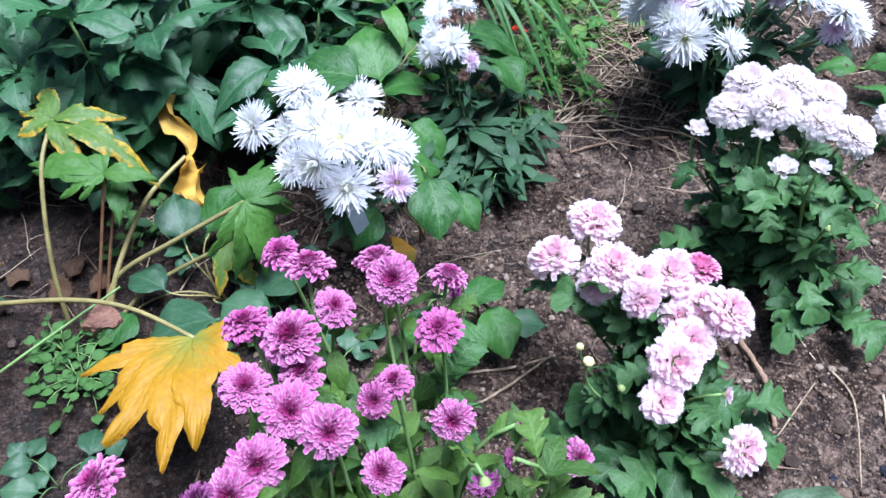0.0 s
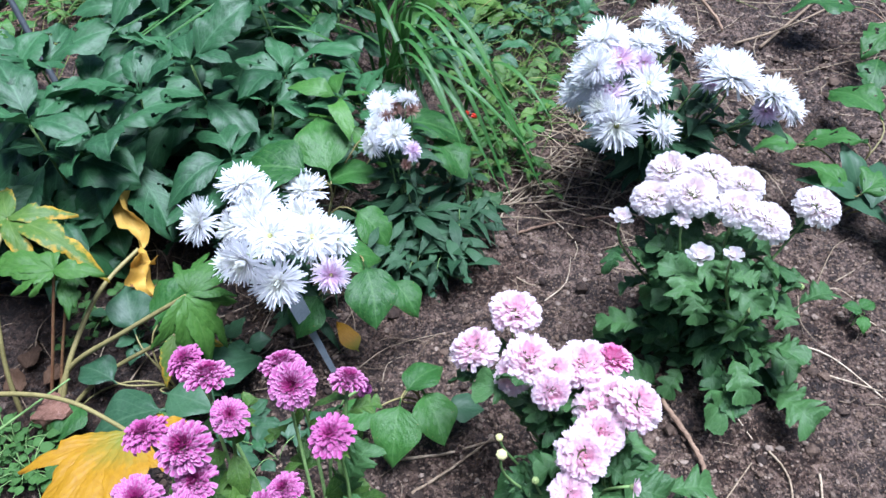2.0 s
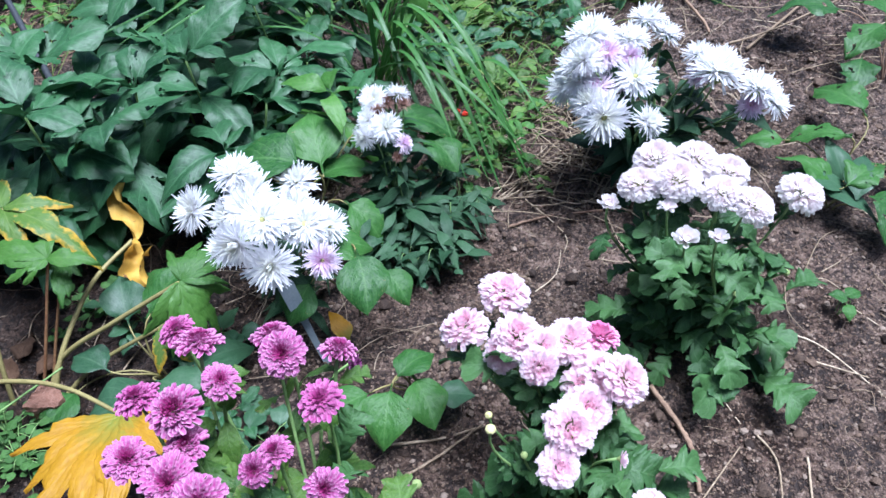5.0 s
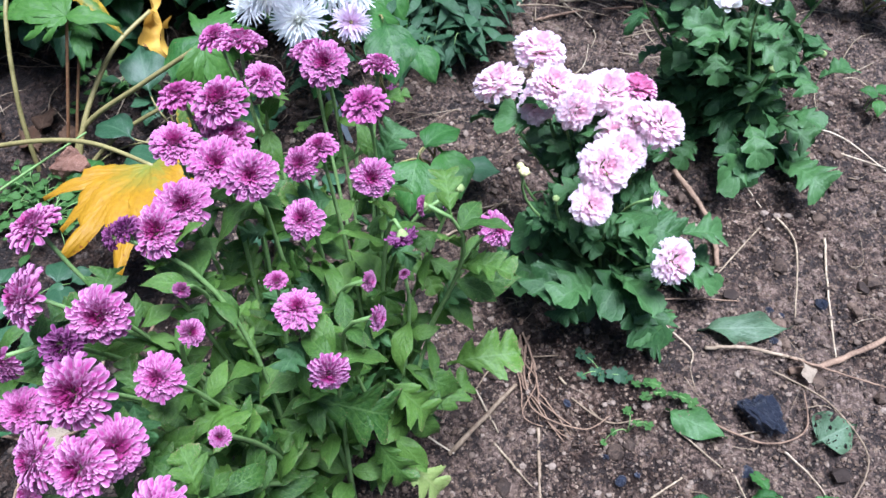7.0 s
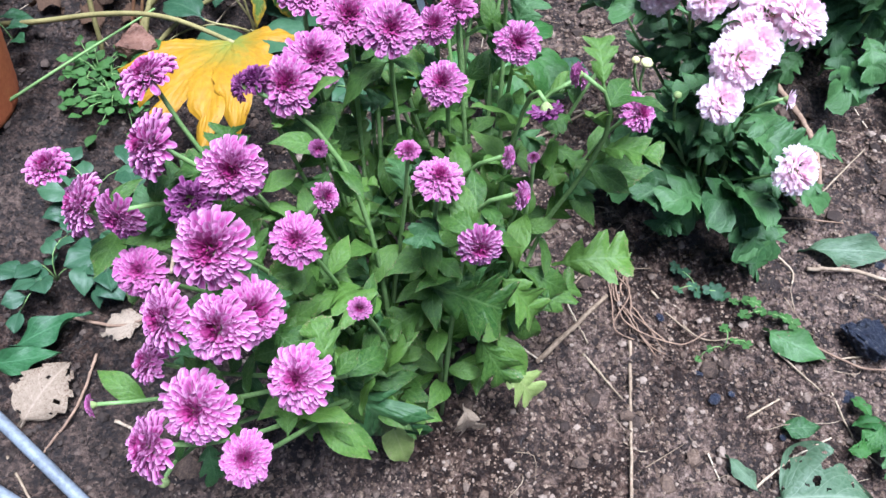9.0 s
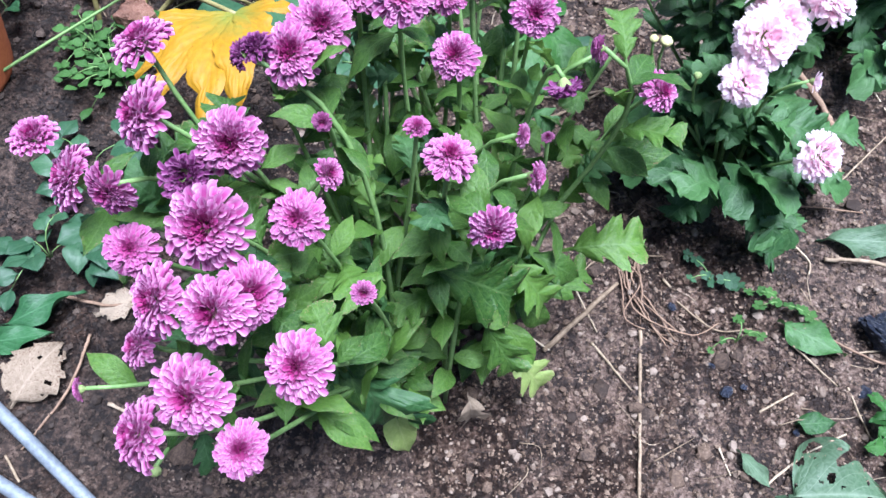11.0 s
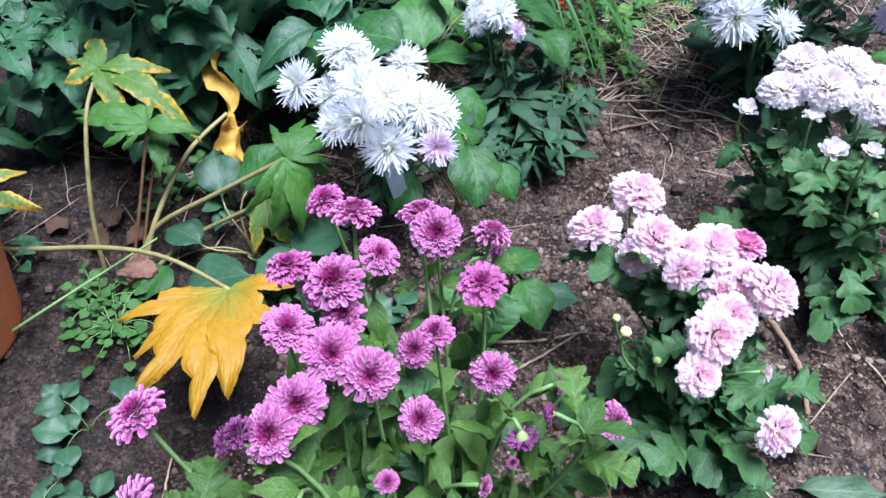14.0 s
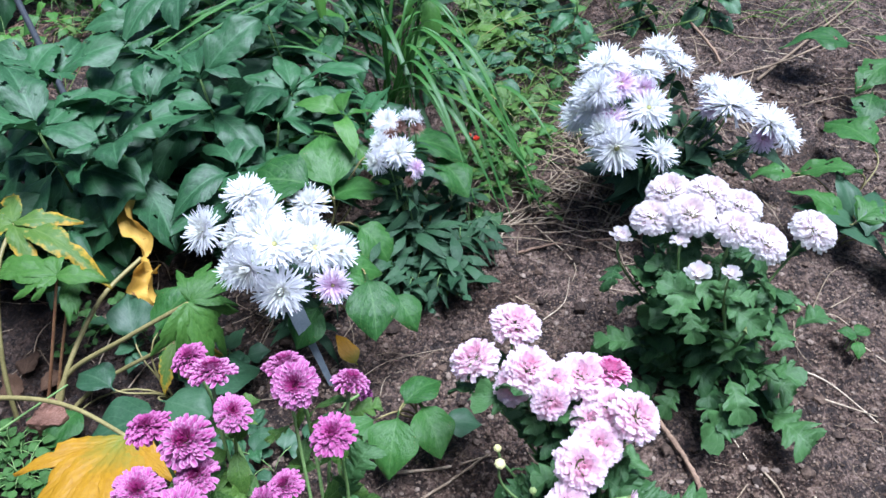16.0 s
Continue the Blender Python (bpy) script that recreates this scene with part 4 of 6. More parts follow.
WHITE_HEADS = [
    (0.357, 0.756, 0.280, 0.061, "e"), (0.384, 0.791, 0.294, 0.069, "u"), (0.400, 0.738, 0.298, 0.064, "u"), (0.432, 0.770, 0.308, 0.061, "u"),
    (0.482, 0.781, 0.276, 0.061, "u"), (0.455, 0.723, 0.286, 0.056, "u"), (0.493, 0.703, 0.280, 0.063, "w"), (0.577, 0.753, 0.262, 0.068, "w"),
    (0.396, 0.660, 0.261, 0.038, "us"), (0.427, 0.643, 0.276, 0.026, "us"), (0.319, 0.747, 0.250, 0.034, "us"), (0.384, 0.711, 0.270, 0.026, "us"),
    (0.470, 0.640, 0.180, 0.014, "wg"), (0.560, 0.700, 0.160, 0.013, "Rg"),
]
chrysanthemum("chrysanthemum_plant", "white pompon chrysanthemum with blush buds, dark green leaves", [(0.455, 0.70), (0.475, 0.72), (0.49, 0.70), (0.45, 0.74), (0.43, 0.72)],
              WHITE_HEADS, WHITE_KINDS, (MUM_LEAVES, MUM_LEAVES), 0.06, 9, 37, "chrysanthemums in the bed", 0.0022, 70, 0.13, ruff=2)

ICE_HEADS = [
    (-0.258, 0.783, 0.231, 0.070, "l"), (-0.193, 0.830, 0.268, 0.072, "u"), (-0.174, 0.800, 0.242, 0.079, "c"), (-0.215, 0.787, 0.213, 0.063, "l"),
    (-0.119, 0.870, 0.219, 0.070, "u"), (-0.116, 0.660, 0.310, 0.068, "c"), (-0.080, 0.721, 0.254, 0.075, "c"), (-0.050, 0.752, 0.219, 0.061, "r"),
    (-0.146, 0.618, 0.298, 0.066, "N"), (-0.110, 0.627, 0.255, 0.068, "n"), (-0.056, 0.677, 0.219, 0.054, "nb"), (-0.114, 0.800, 0.220, 0.061, "c"),
    (-0.158, 0.730, 0.268, 0.068, "c"), (-0.118, 0.715, 0.275, 0.070, "u"), (-0.190, 0.690, 0.240, 0.056, "l"),
]
chrysanthemum("aster_plant", "white double aster bunch with slim rays over dark leaves", [(-0.13, 0.78), (-0.11, 0.80), (-0.14, 0.81)],
              ICE_HEADS, ICE_KINDS, (ASTER_LEAVES, ASTER_LEAVES), 0.055, 5, 41, "asters in the bed", 0.0017, 10, 0.06, EYE_DISC)

SMALL_HEADS = [
    (-0.009, 1.006, 0.270, 0.052, "c"), (0.033, 1.023, 0.274, 0.046, "b"), (-0.026, 0.947, 0.231, 0.044, "N"), (0.016, 0.948, 0.252, 0.054, "c"),
    (-0.020, 0.975, 0.250, 0.044, "l"), (0.014, 1.005, 0.262, 0.030, "uf"), (0.040, 1.000, 0.262, 0.026, "uf"), (0.000, 0.985, 0.255, 0.026, "nf"), (0.045, 0.945, 0.225, 0.036, "rb"),
    (0.030, 0.930, 0.205, 0.020, "nf"),
]
chrysanthemum("aster_plant", "small white aster with some withered brown heads", [(0.03, 0.93), (0.05, 0.92), (0.02, 0.95)],
              SMALL_HEADS, {**ICE_KINDS, "f": HEAD_WITHERED}, (ASTER_LEAVES, ASTER_LEAVES), 0.062, 10, 43, "asters in the bed", 0.0016, 90, 0.13, EYE_DISC)

LILAC_FLANK = [
    (0.305, 1.000, 0.300, 0.072, "l"), (0.318, 0.960, 0.285, 0.062, "l"), (0.292, 1.030, 0.285, 0.066, "L"), (0.330, 1.000, 0.335, 0.060, "c"), (0.560, 1.075, 0.290, 0.062, "u"),
]
LILAC_HEADS = [
    (0.324, 1.046, 0.360, 0.082, "e"), (0.401, 1.065, 0.339, 0.066, "u"), (0.456, 1.190, 0.315, 0.070, "u"), (0.500, 1.190, 0.285, 0.060, "w"),
    (0.303, 0.977, 0.345, 0.060, "l"), (0.296, 1.060, 0.256, 0.070, "l"), (0.396, 0.990, 0.308, 0.070, "c"), (0.345, 0.930, 0.263, 0.086, "n"),
    (0.425, 0.952, 0.250, 0.060, "r"), (0.515, 1.085, 0.300, 0.056, "e"), (0.539, 1.033, 0.302, 0.096, "u"), (0.617, 1.040, 0.262, 0.080, "w"),
    (0.665, 1.060, 0.214, 0.062, "r"), (0.352, 1.005, 0.338, 0.054, "cb"), (0.335, 0.985, 0.292, 0.058, "lb"), (0.392, 1.012, 0.322, 0.044, "nb"), (0.520, 1.060, 0.262, 0.046, "nb"), (0.605, 1.030, 0.225, 0.050, "cb"),
    (0.310, 0.990, 0.265, 0.066, "L"), (0.375, 1.010, 0.290, 0.050, "cb"), (0.300, 1.020, 0.318, 0.070, "l"), (0.350, 1.080, 0.345, 0.070, "u"),
]
chrysanthemum("aster_plant", "large white and lilac aster with dark slim leaves", [(0.46, 1.07), (0.48, 1.09), (0.44, 1.09)],
              LILAC_HEADS + LILAC_FLANK, ICE_KINDS, (ASTER_LEAVES, SPOON_DARK), 0.075, 8, 47, "asters in the bed", 0.002, 56, 0.12, EYE_DISC)


# ---------------------------------------------------------------- leafy plants
def leafy_plant(name, label, root, leaves, stalk=PALE_STEM, stalk_r=0.0018, category="plant", group=""):
    """Leaves on stalks from one root: (mesh, middle x, y, z, length, heading, rise, roll)."""
    base = on_soil(*root)
    top = thing(name, base, label, category, group)
    for k, (me, x, y, z, size, az, el, roll) in enumerate(leaves):
        m = turn(az, el, roll)
        start = Vector((x, y, z)) - base - (m @ Vector((0, size * 0.5, 0)))
        piece("leaf", me, top, Matrix.Translation(start) @ m @ Matrix.Scale(size, 4))
        low = Vector((rnd.uniform(-0.006, 0.006), rnd.uniform(-0.006, 0.006), -0.006))
        d = start - low
        if d.length > 0.02:
            back = m @ Vector((0, 1, 0))
            line = bezier(low, low + Vector((d.x * 0.2, d.y * 0.2, d.length * 0.45)), start - back * d.length * 0.3, start + back * size * 0.1, 8)
            piece("stalk", tube("stalk", line, stalk_r, stalk_r * 0.7, stalk, 5), top)
    return top


R, B = ROUND_LEAVES, BLUE_LEAVES
leafy_plant("broad_leaf_plant", "broad green leaves on stalks beneath the asters", (-0.12, 0.93), [
    (R[0], -0.111, 1.002, 0.194, 0.13, 20, 25, 0), (R[1], -0.169, 0.905, 0.225, 0.14, 80, 5, -10), (R[2], -0.06, 0.98, 0.16, 0.11, -60, 10, 0), (R[0], -0.25, 0.94, 0.16, 0.11, 110, 0, 0),
    (R[2], -0.02, 0.88, 0.13, 0.09, -120, -20, 10), (R[1], 0.07, 1.04, 0.2, 0.12, -100, -5, 0), (R[0], 0.10, 1.0, 0.17, 0.10, -130, -20, 0)])
leafy_plant("broad_leaf_plant", "pale green heart-shaped leaves beside the grey tag", (-0.03, 0.78), [
    (R[0], -0.007, 0.700, 0.162, 0.10, 200, -25, 0), (R[2], -0.045, 0.765, 0.180, 0.09, -70, 5, 15), (R[1], 0.03, 0.735, 0.12, 0.07, -140, -20, 0), (R[0], -0.10, 0.70, 0.12, 0.08, 150, -40, 0)])
leafy_plant("broad_leaf_plant", "blue-green rounded leaves low on the soil", (-0.31, 0.67), [
    (B[0], -0.371, 0.745, 0.095, 0.085, 20, 30, 0), (R[2], -0.286, 0.690, 0.085, 0.085, -15, 20, 0), (B[1], -0.345, 0.590, 0.046, 0.12, 100, -5, 0), (R[1], -0.434, 0.602, 0.028, 0.075, 160, 5, 0),
    (B[2], -0.22, 0.662, 0.065, 0.10, -50, 10, 0), (B[0], -0.26, 0.61, 0.055, 0.09, -110, 0, 0), (R[0], -0.30, 0.74, 0.12, 0.10, -30, 25, 0), (B[1], -0.40, 0.66, 0.06, 0.07, 60, 10, 0)])
leafy_plant("broad_leaf_plant", "rounded green leaves between the chrysanthemums", (0.05, 0.63), [
    (R[0], 0.073, 0.575, 0.062, 0.085, -150, -15, 0), (R[2], 0.052, 0.622, 0.088, 0.07, -40, 15, 0), (R[1], 0.02, 0.545, 0.07, 0.09, 170, -20, 0), (B[0], 0.11, 0.60, 0.04, 0.06, -90, 0, 0), (R[0], -0.03, 0.58, 0.05, 0.07, 120, -10, 0)])
E = EDGE_LEAVES
leafy_plant("broad_leaf_plant", "pointed insect-bitten green leaves on thin stems", (0.80, 1.05), [
    (E[0], 0.712, 0.995, 0.119, 0.115, 60, 20, 0), (E[1], 0.80, 0.975, 0.12, 0.1, -60, 15, 0), (E[2], 0.848, 1.195, 0.139, 0.13, 20, 10, 0), (E[1], 0.761, 1.085, 0.127, 0.11, 60, -10, 0),
    (E[0], 0.673, 1.106, 0.10, 0.095, 80, -10, 0), (E[2], 0.82, 0.90, 0.10, 0.12, 150, -5, 0), (E[3], 0.90, 1.02, 0.12, 0.10, -80, 10, 0)])
leafy_plant("broad_leaf_plant", "green leaves on a leaning twig over the soil", (1.02, 1.36), [
    (E[0], 0.884, 1.507, 0.168, 0.17, 85, 0, 0), (E[1], 0.97, 1.394, 0.157, 0.13, 120, -10, 0), (E[2], 1.05, 1.50, 0.18, 0.13, -20, 10, 0), (E[0], 1.08, 1.38, 0.16, 0.12, -100, 0, 0), (E[1], 0.93, 1.31, 0.12, 0.11, 150, -10, 0)], BARK)
S = [leaf_mesh("leaf", lance, 0.46, BLUE_LEAF, 190 + k, 16, 3, 0.15 + 0.1 * k, 0.25, 0.02) for k in range(3)]
leafy_plant("broad_leaf_plant", "rosette of smooth pale grey-green leaves", (0.769, 0.984), [
    (S[0], 0.721, 0.979, 0.108, 0.12, 75, 15, 0), (S[1], 0.796, 0.978, 0.118, 0.11, -25, 20, 0), (S[2], 0.775, 0.941, 0.094, 0.10, -120, 0, 0), (S[0], 0.783, 1.036, 0.103, 0.10, 10, 40, 0)])
leafy_plant("seedling", "small green seedling on bare soil", (0.70, 0.755), [(R[0], 0.69, 0.757, 0.05, 0.035, 80, 10, 0), (R[1], 0.715, 0.765, 0.05, 0.035, -70, 10, 0), (R[2], 0.70, 0.735, 0.045, 0.03, 180, 0, 0)], GREEN_STEM, 0.001)


def shrub(label, rosettes, seed, size, meshes=SHRUB_LEAVES, tiers=3):
    """Upright shoots with whorls of large toothed leaves."""
    r = random.Random(seed)
    base = on_soil(*rosettes[0][:2])
    top = thing("leafy_shrub", base, label, "shrub", "shrubs behind the bed")
    for x, y, h, n in rosettes:
        low = on_soil(x + r.uniform(-0.04, 0.04), y + r.uniform(-0.02, 0.06), -0.01) - base
        tip = Vector((x, y, soil_z(x, y) + h)) - base
        line = bezier(low, low.lerp(tip, 0.4), low.lerp(tip, 0.7), tip, 6)
        piece("stem", tube("stem", line, 0.003, 0.002, GREEN_STEM, 6), top)
        for tier in range(tiers):
            a0 = r.uniform(0, 360)
            p = tip.lerp(low, tier * 0.27)
            for k in range(n - (1 if tier else 0)):
                s = size * r.uniform(0.7, 1.15) * (0.85 if tier == 0 else 1.1)
                el = r.uniform(5, 40) if tier == 0 else r.uniform(-35, 10)
                piece("leaf", meshes[r.randrange(len(meshes))], top, Matrix.Translation(p) @ turn(a0 + 360 * k / n + r.uniform(-25, 25), el, r.uniform(-20, 20)) @ Matrix.Scale(s, 4))
    return top


shrub("dark green shrub with large toothed leaves behind the asters",
      [(-0.313, 1.086, 0.25, 6), (-0.57, 1.11, 0.23, 6), (-0.381, 1.019, 0.24, 5), (-0.415, 0.951, 0.22, 5), (-0.52, 0.94, 0.24, 5), (-0.242, 0.96, 0.17, 5), (-0.60, 1.05, 0.22, 5), (-0.49, 1.08, 0.2, 5)], 5, 0.15)
shrub("dark green shrub with large toothed leaves further back",
      [(-0.5, 1.34, 0.2, 5), (-0.42, 1.384, 0.24, 5), (-0.246, 1.312, 0.22, 5), (-0.19, 1.18, 0.16, 5), (-0.40, 1.22, 0.2, 5), (-0.30, 1.5, 0.24, 5), (-0.55, 1.52, 0.22, 5)], 6, 0.148)
shrub("dark green shrub with large toothed leaves at the back",
      [(-0.45, 1.7, 0.26, 5), (-0.15, 1.68, 0.22, 5), (-0.7, 1.75, 0.24, 5), (-1.0, 1.8, 0.24, 5), (-0.3, 1.85, 0.26, 5), (0.02, 1.85, 0.22, 5), (-0.9, 1.3, 0.2, 5), (-0.55, 1.95, 0.26, 5)], 8, 0.14)
shrub("dark green leafy shoots filling the far corner",
      [(-0.78, 1.15, 0.14, 5), (-1.1, 1.6, 0.22, 5), (-1.2, 1.9, 0.24, 5), (-0.62, 1.65, 0.22, 5), (-0.9, 1.95, 0.24, 5), (-0.42, 1.55, 0.2, 5), (-0.75, 1.9, 0.24, 5)], 14, 0.13)
shrub("small green shrub shoots on the soil at the back",
      [(0.55, 1.72, 0.09, 4), (0.72, 1.75, 0.08, 4), (0.38, 1.62, 0.12, 4), (0.3, 1.8, 0.14, 4)], 9, 0.085)

shrub("low dark green leaves in the shade under the shrub",
      [(-0.70, 0.95, 0.14, 5), (-0.74, 0.78, 0.14, 5), (-0.60, 0.90, 0.2, 5), (-0.68, 0.86, 0.19, 6), (-0.46, 0.92, 0.19, 5), (-0.49, 0.87, 0.13, 5), (-0.59, 0.85, 0.14, 5)], 10, 0.1)


shrub("low dark green shoots in the gap beside the daylily",
      [(-0.15, 1.25, 0.14, 5), (-0.06, 1.14, 0.12, 5), (-0.24, 1.4, 0.15, 5), (-0.12, 1.42, 0.14, 5), (-0.2, 1.1, 0.15, 4)], 16, 0.125, tiers=2)
shrub("bright green leafy shoots rising between the dark shrubs",
      [(-0.36, 1.62, 0.28, 5), (-0.22, 1.58, 0.26, 5), (-0.47, 1.45, 0.26, 4), (-0.12, 1.75, 0.26, 5), (-0.62, 1.6, 0.27, 5), (-0.08, 1.06, 0.2, 4), (0.03, 1.55, 0.24, 4)], 15, 0.1, YOUNG_LEAVES)


# strap-leaved clump
def strap_clump():
    r = random.Random(12)
    base = on_soil(-0.02, 1.32)
    top = thing("strap_leaf_clump", base, "arching deep green strap leaves of a daylily clump", "plant")

    def strap(low, out, top_h, drop, width, k):
        line = bezier(low, low + Vector((0, 0, top_h * 0.95)) + out * 0.08, low + out * 0.45 + Vector((0, 0, top_h * 1.35)), low + out + Vector((0, 0, top_h * drop)), 14)
        piece("blade", blade(line, width, "blade", STRAP_LEAF, k), top)

    # two fans: one bends over the shrub, one over the straw; the rest stands between
    fans = [((-0.06, 1.36), (165, 200), (0.36, 0.52), 8), ((0.0, 1.26), (285, 325), (0.24, 0.42), 8), ((-0.03, 1.46), (20, 160), (0.16, 0.36), 8), ((0.0, 1.5), (300, 400), (0.2, 0.36), 4), ((0.16, 1.75), (0, 360), (0.1, 0.3), 6)]
    k = 0
    for (x, y), (a0, a1), (near, far), count in fans:
        for _ in range(count):
            low = on_soil(r.gauss(x, 0.035), r.gauss(y, 0.045), -0.005) - base
            a = radians(r.uniform(a0, a1))
            reach = r.uniform(near, far)
            strap(low, Vector((math.cos(a), math.sin(a), 0)) * reach, r.uniform(0.15, 0.25), r.uniform(0.1, 0.95), r.uniform(0.005, 0.009), k)
            k += 1
    # the longest ones, bent far over on both sides
    for points, count in ((((-0.02, 1.45, 0.06), (-0.09, 1.42, 0.31), (-0.28, 1.36, 0.345), (-0.5, 1.2, 0.26)), 4), (((0.0, 1.33, 0.06), (0.015, 1.3, 0.27), (0.09, 1.17, 0.285), (0.18, 1.04, 0.12)), 6), (((-0.06, 1.3, 0.05), (-0.03, 1.2, 0.22), (0.08, 1.08, 0.25), (0.19, 1.0, 0.12)), 2)):
        for _ in range(count):
            shift = Vector((r.gauss(0, 0.03), r.gauss(0, 0.03), 0))
            line = smooth_line([Vector(p) + shift * (0.5 + 0.4 * i) + Vector((0, 0, r.gauss(0, 0.012) * i)) - base for i, p in enumerate(points)], 6)
            piece("blade", blade(line, r.uniform(0.007, 0.0105), "blade", STRAP_LEAF, k), top)
            k += 1


strap_clump()


# ---------------------------------------------------------------- plant with fingered, yellowing leaves on long stalks



def finger_leaf_mesh(name, material, seed, fingers, sag=0.25):
    """Separate pointed fingers with a side tooth or two, joined at the stalk: (heading, length, breadth)."""
    r = random.Random(seed)
    verts, uvs, faces = [], [], []
    nu, cols = 24, 7
    for n, (az, length, width) in enumerate(fingers):
        q = Matrix.Rotation(radians(-az), 3, "Z")
        p1, p2, droop, bend = r.uniform(0, 6), r.uniform(0, 6), sag * r.uniform(0.5, 1.4), r.uniform(-0.15, 0.15)
        notch = [(r.uniform(0.42, 0.55), r.uniform(0.3, 0.55)), (r.uniform(0.62, 0.76), r.uniform(0.3, 0.6))]
        k0 = len(verts)
        for i in range(nu + 1):
            u = i / nu
            body = 0.12 * (1 - u) + max(math.sin(math.pi * min(u ** 0.8 * 0.97 + 0.02, 1)), 0) ** 0.9
            for k in range(cols):
                v = (k - 3) / 3
                at, deep = notch[0 if v < 0 else 1]
                w = body * width / 2
                if 0 < u - at < 0.16:
                    w *= 1 - deep * (1 - (u - at) / 0.16)
                w *= 1 - 0.13 * ((u * 9 + (0.4 if v < 0 else 0)) % 1.0)
                x, y = v * w * length + bend * u * u * length, u * length
                z = (0.1 * math.sin(u * 2.4) - droop * u * u) * length + abs(x) * 0.35 - 0.5 * width * length * abs(v) ** 3 * 0.3 + 0.02 * math.sin(9 * u + p1 + v) * abs(v) + 0.004 * n
                verts.append(q @ Vector((x, y, z)))
                uvs.append(((v + 1) / 2, u))
        for i in range(nu):
            for k in range(cols - 1):
                a = k0 + i * cols + k
                faces.append((a, a + 1, a + cols + 1, a + cols))
    return mesh_of(name, verts, faces, material, uvs)


def ribbon_leaf(points, widths, material, seed, twist=1.5):
    """A shrivelled leaf: a cupped, twisted strip with a ragged edge."""
    r = random.Random(seed)
    line = smooth_line([Vector(p) for p in points], 8)
    n, cols = len(line), 9
    verts, uvs, faces = [], [], []
    for i, p in enumerate(line):
        s = i / (n - 1)
        d = (line[min(i + 1, n - 1)] - line[max(i - 1, 0)]).normalized()
        side = d.cross(Vector((0.1, -0.75, 0.65))).normalized()
        side = Matrix.Rotation(twist * math.sin(3.5 * s + seed), 3, d) @ side
        up = side.cross(d)
        f = s * (len(widths) - 1)
        a = min(int(f), len(widths) - 2)
        w = widths[a] + (widths[a + 1] - widths[a]) * (f - a)
        for k in range(cols):
            v = (k - 4) / 4
            rag = 1 + 0.5 * noise.noise(Vector((s * 9, 3.0 * (v > 0), seed))) * abs(v)
            x = v * w * rag
            z = 0.9 * w * v * v + 0.35 * w * noise.noise(Vector((s * 7, v * 2.2, seed + 5)))
            verts.append(p + side * x + up * z)
            uvs.append(((v + 1) / 2, s))
    for i in range(n - 1):
        for k in range(cols - 1):
            a = i * cols + k
            faces.append((a, a + 1, a + cols + 1, a + cols))
    return mesh_of("leaf", verts, faces, material, uvs)


FAN_YELLOW = finger_leaf_mesh("leaf", YELLOW_LEAF, 3, [(78, 0.8, 0.26), (55, 0.78, 0.34), (33, 0.92, 0.33), (11, 1.0, 0.34), (-10, 0.9, 0.33), (-38, 0.62, 0.34), (-92, 0.5, 0.34)], 0.08)
FAN_TURNING = finger_leaf_mesh("leaf", TURNING_LEAF, 5, [(0, 1.0, 0.25), (40, 0.55, 0.34), (118, 0.3, 0.6), (165, 0.3, 0.35), (-138, 0.46, 0.4), (-24, 0.55, 0.34)], 0.3)
FAN_TURNING_SMALL = finger_leaf_mesh("leaf", TURNING_LEAF, 7, [(0, 1.0, 0.3), (45, 0.8, 0.34), (-45, 0.75, 0.34)], 0.35)
FAN_GREEN = finger_leaf_mesh("leaf", PALM_LEAF, 6, [(56, 0.5, 0.42), (84, 0.8, 0.34), (102, 0.95, 0.3), (-92, 0.55, 0.42), (155, 0.5, 0.42), (20, 0.36, 0.4)], 0.2)
FAN_GREEN_B = finger_leaf_mesh("leaf", PALM_LEAF, 8, [(0, 1.0, 0.3), (24, 0.95, 0.3), (-23, 0.92, 0.3), (52, 0.75, 0.32), (-50, 0.7, 0.34)], 0.5)


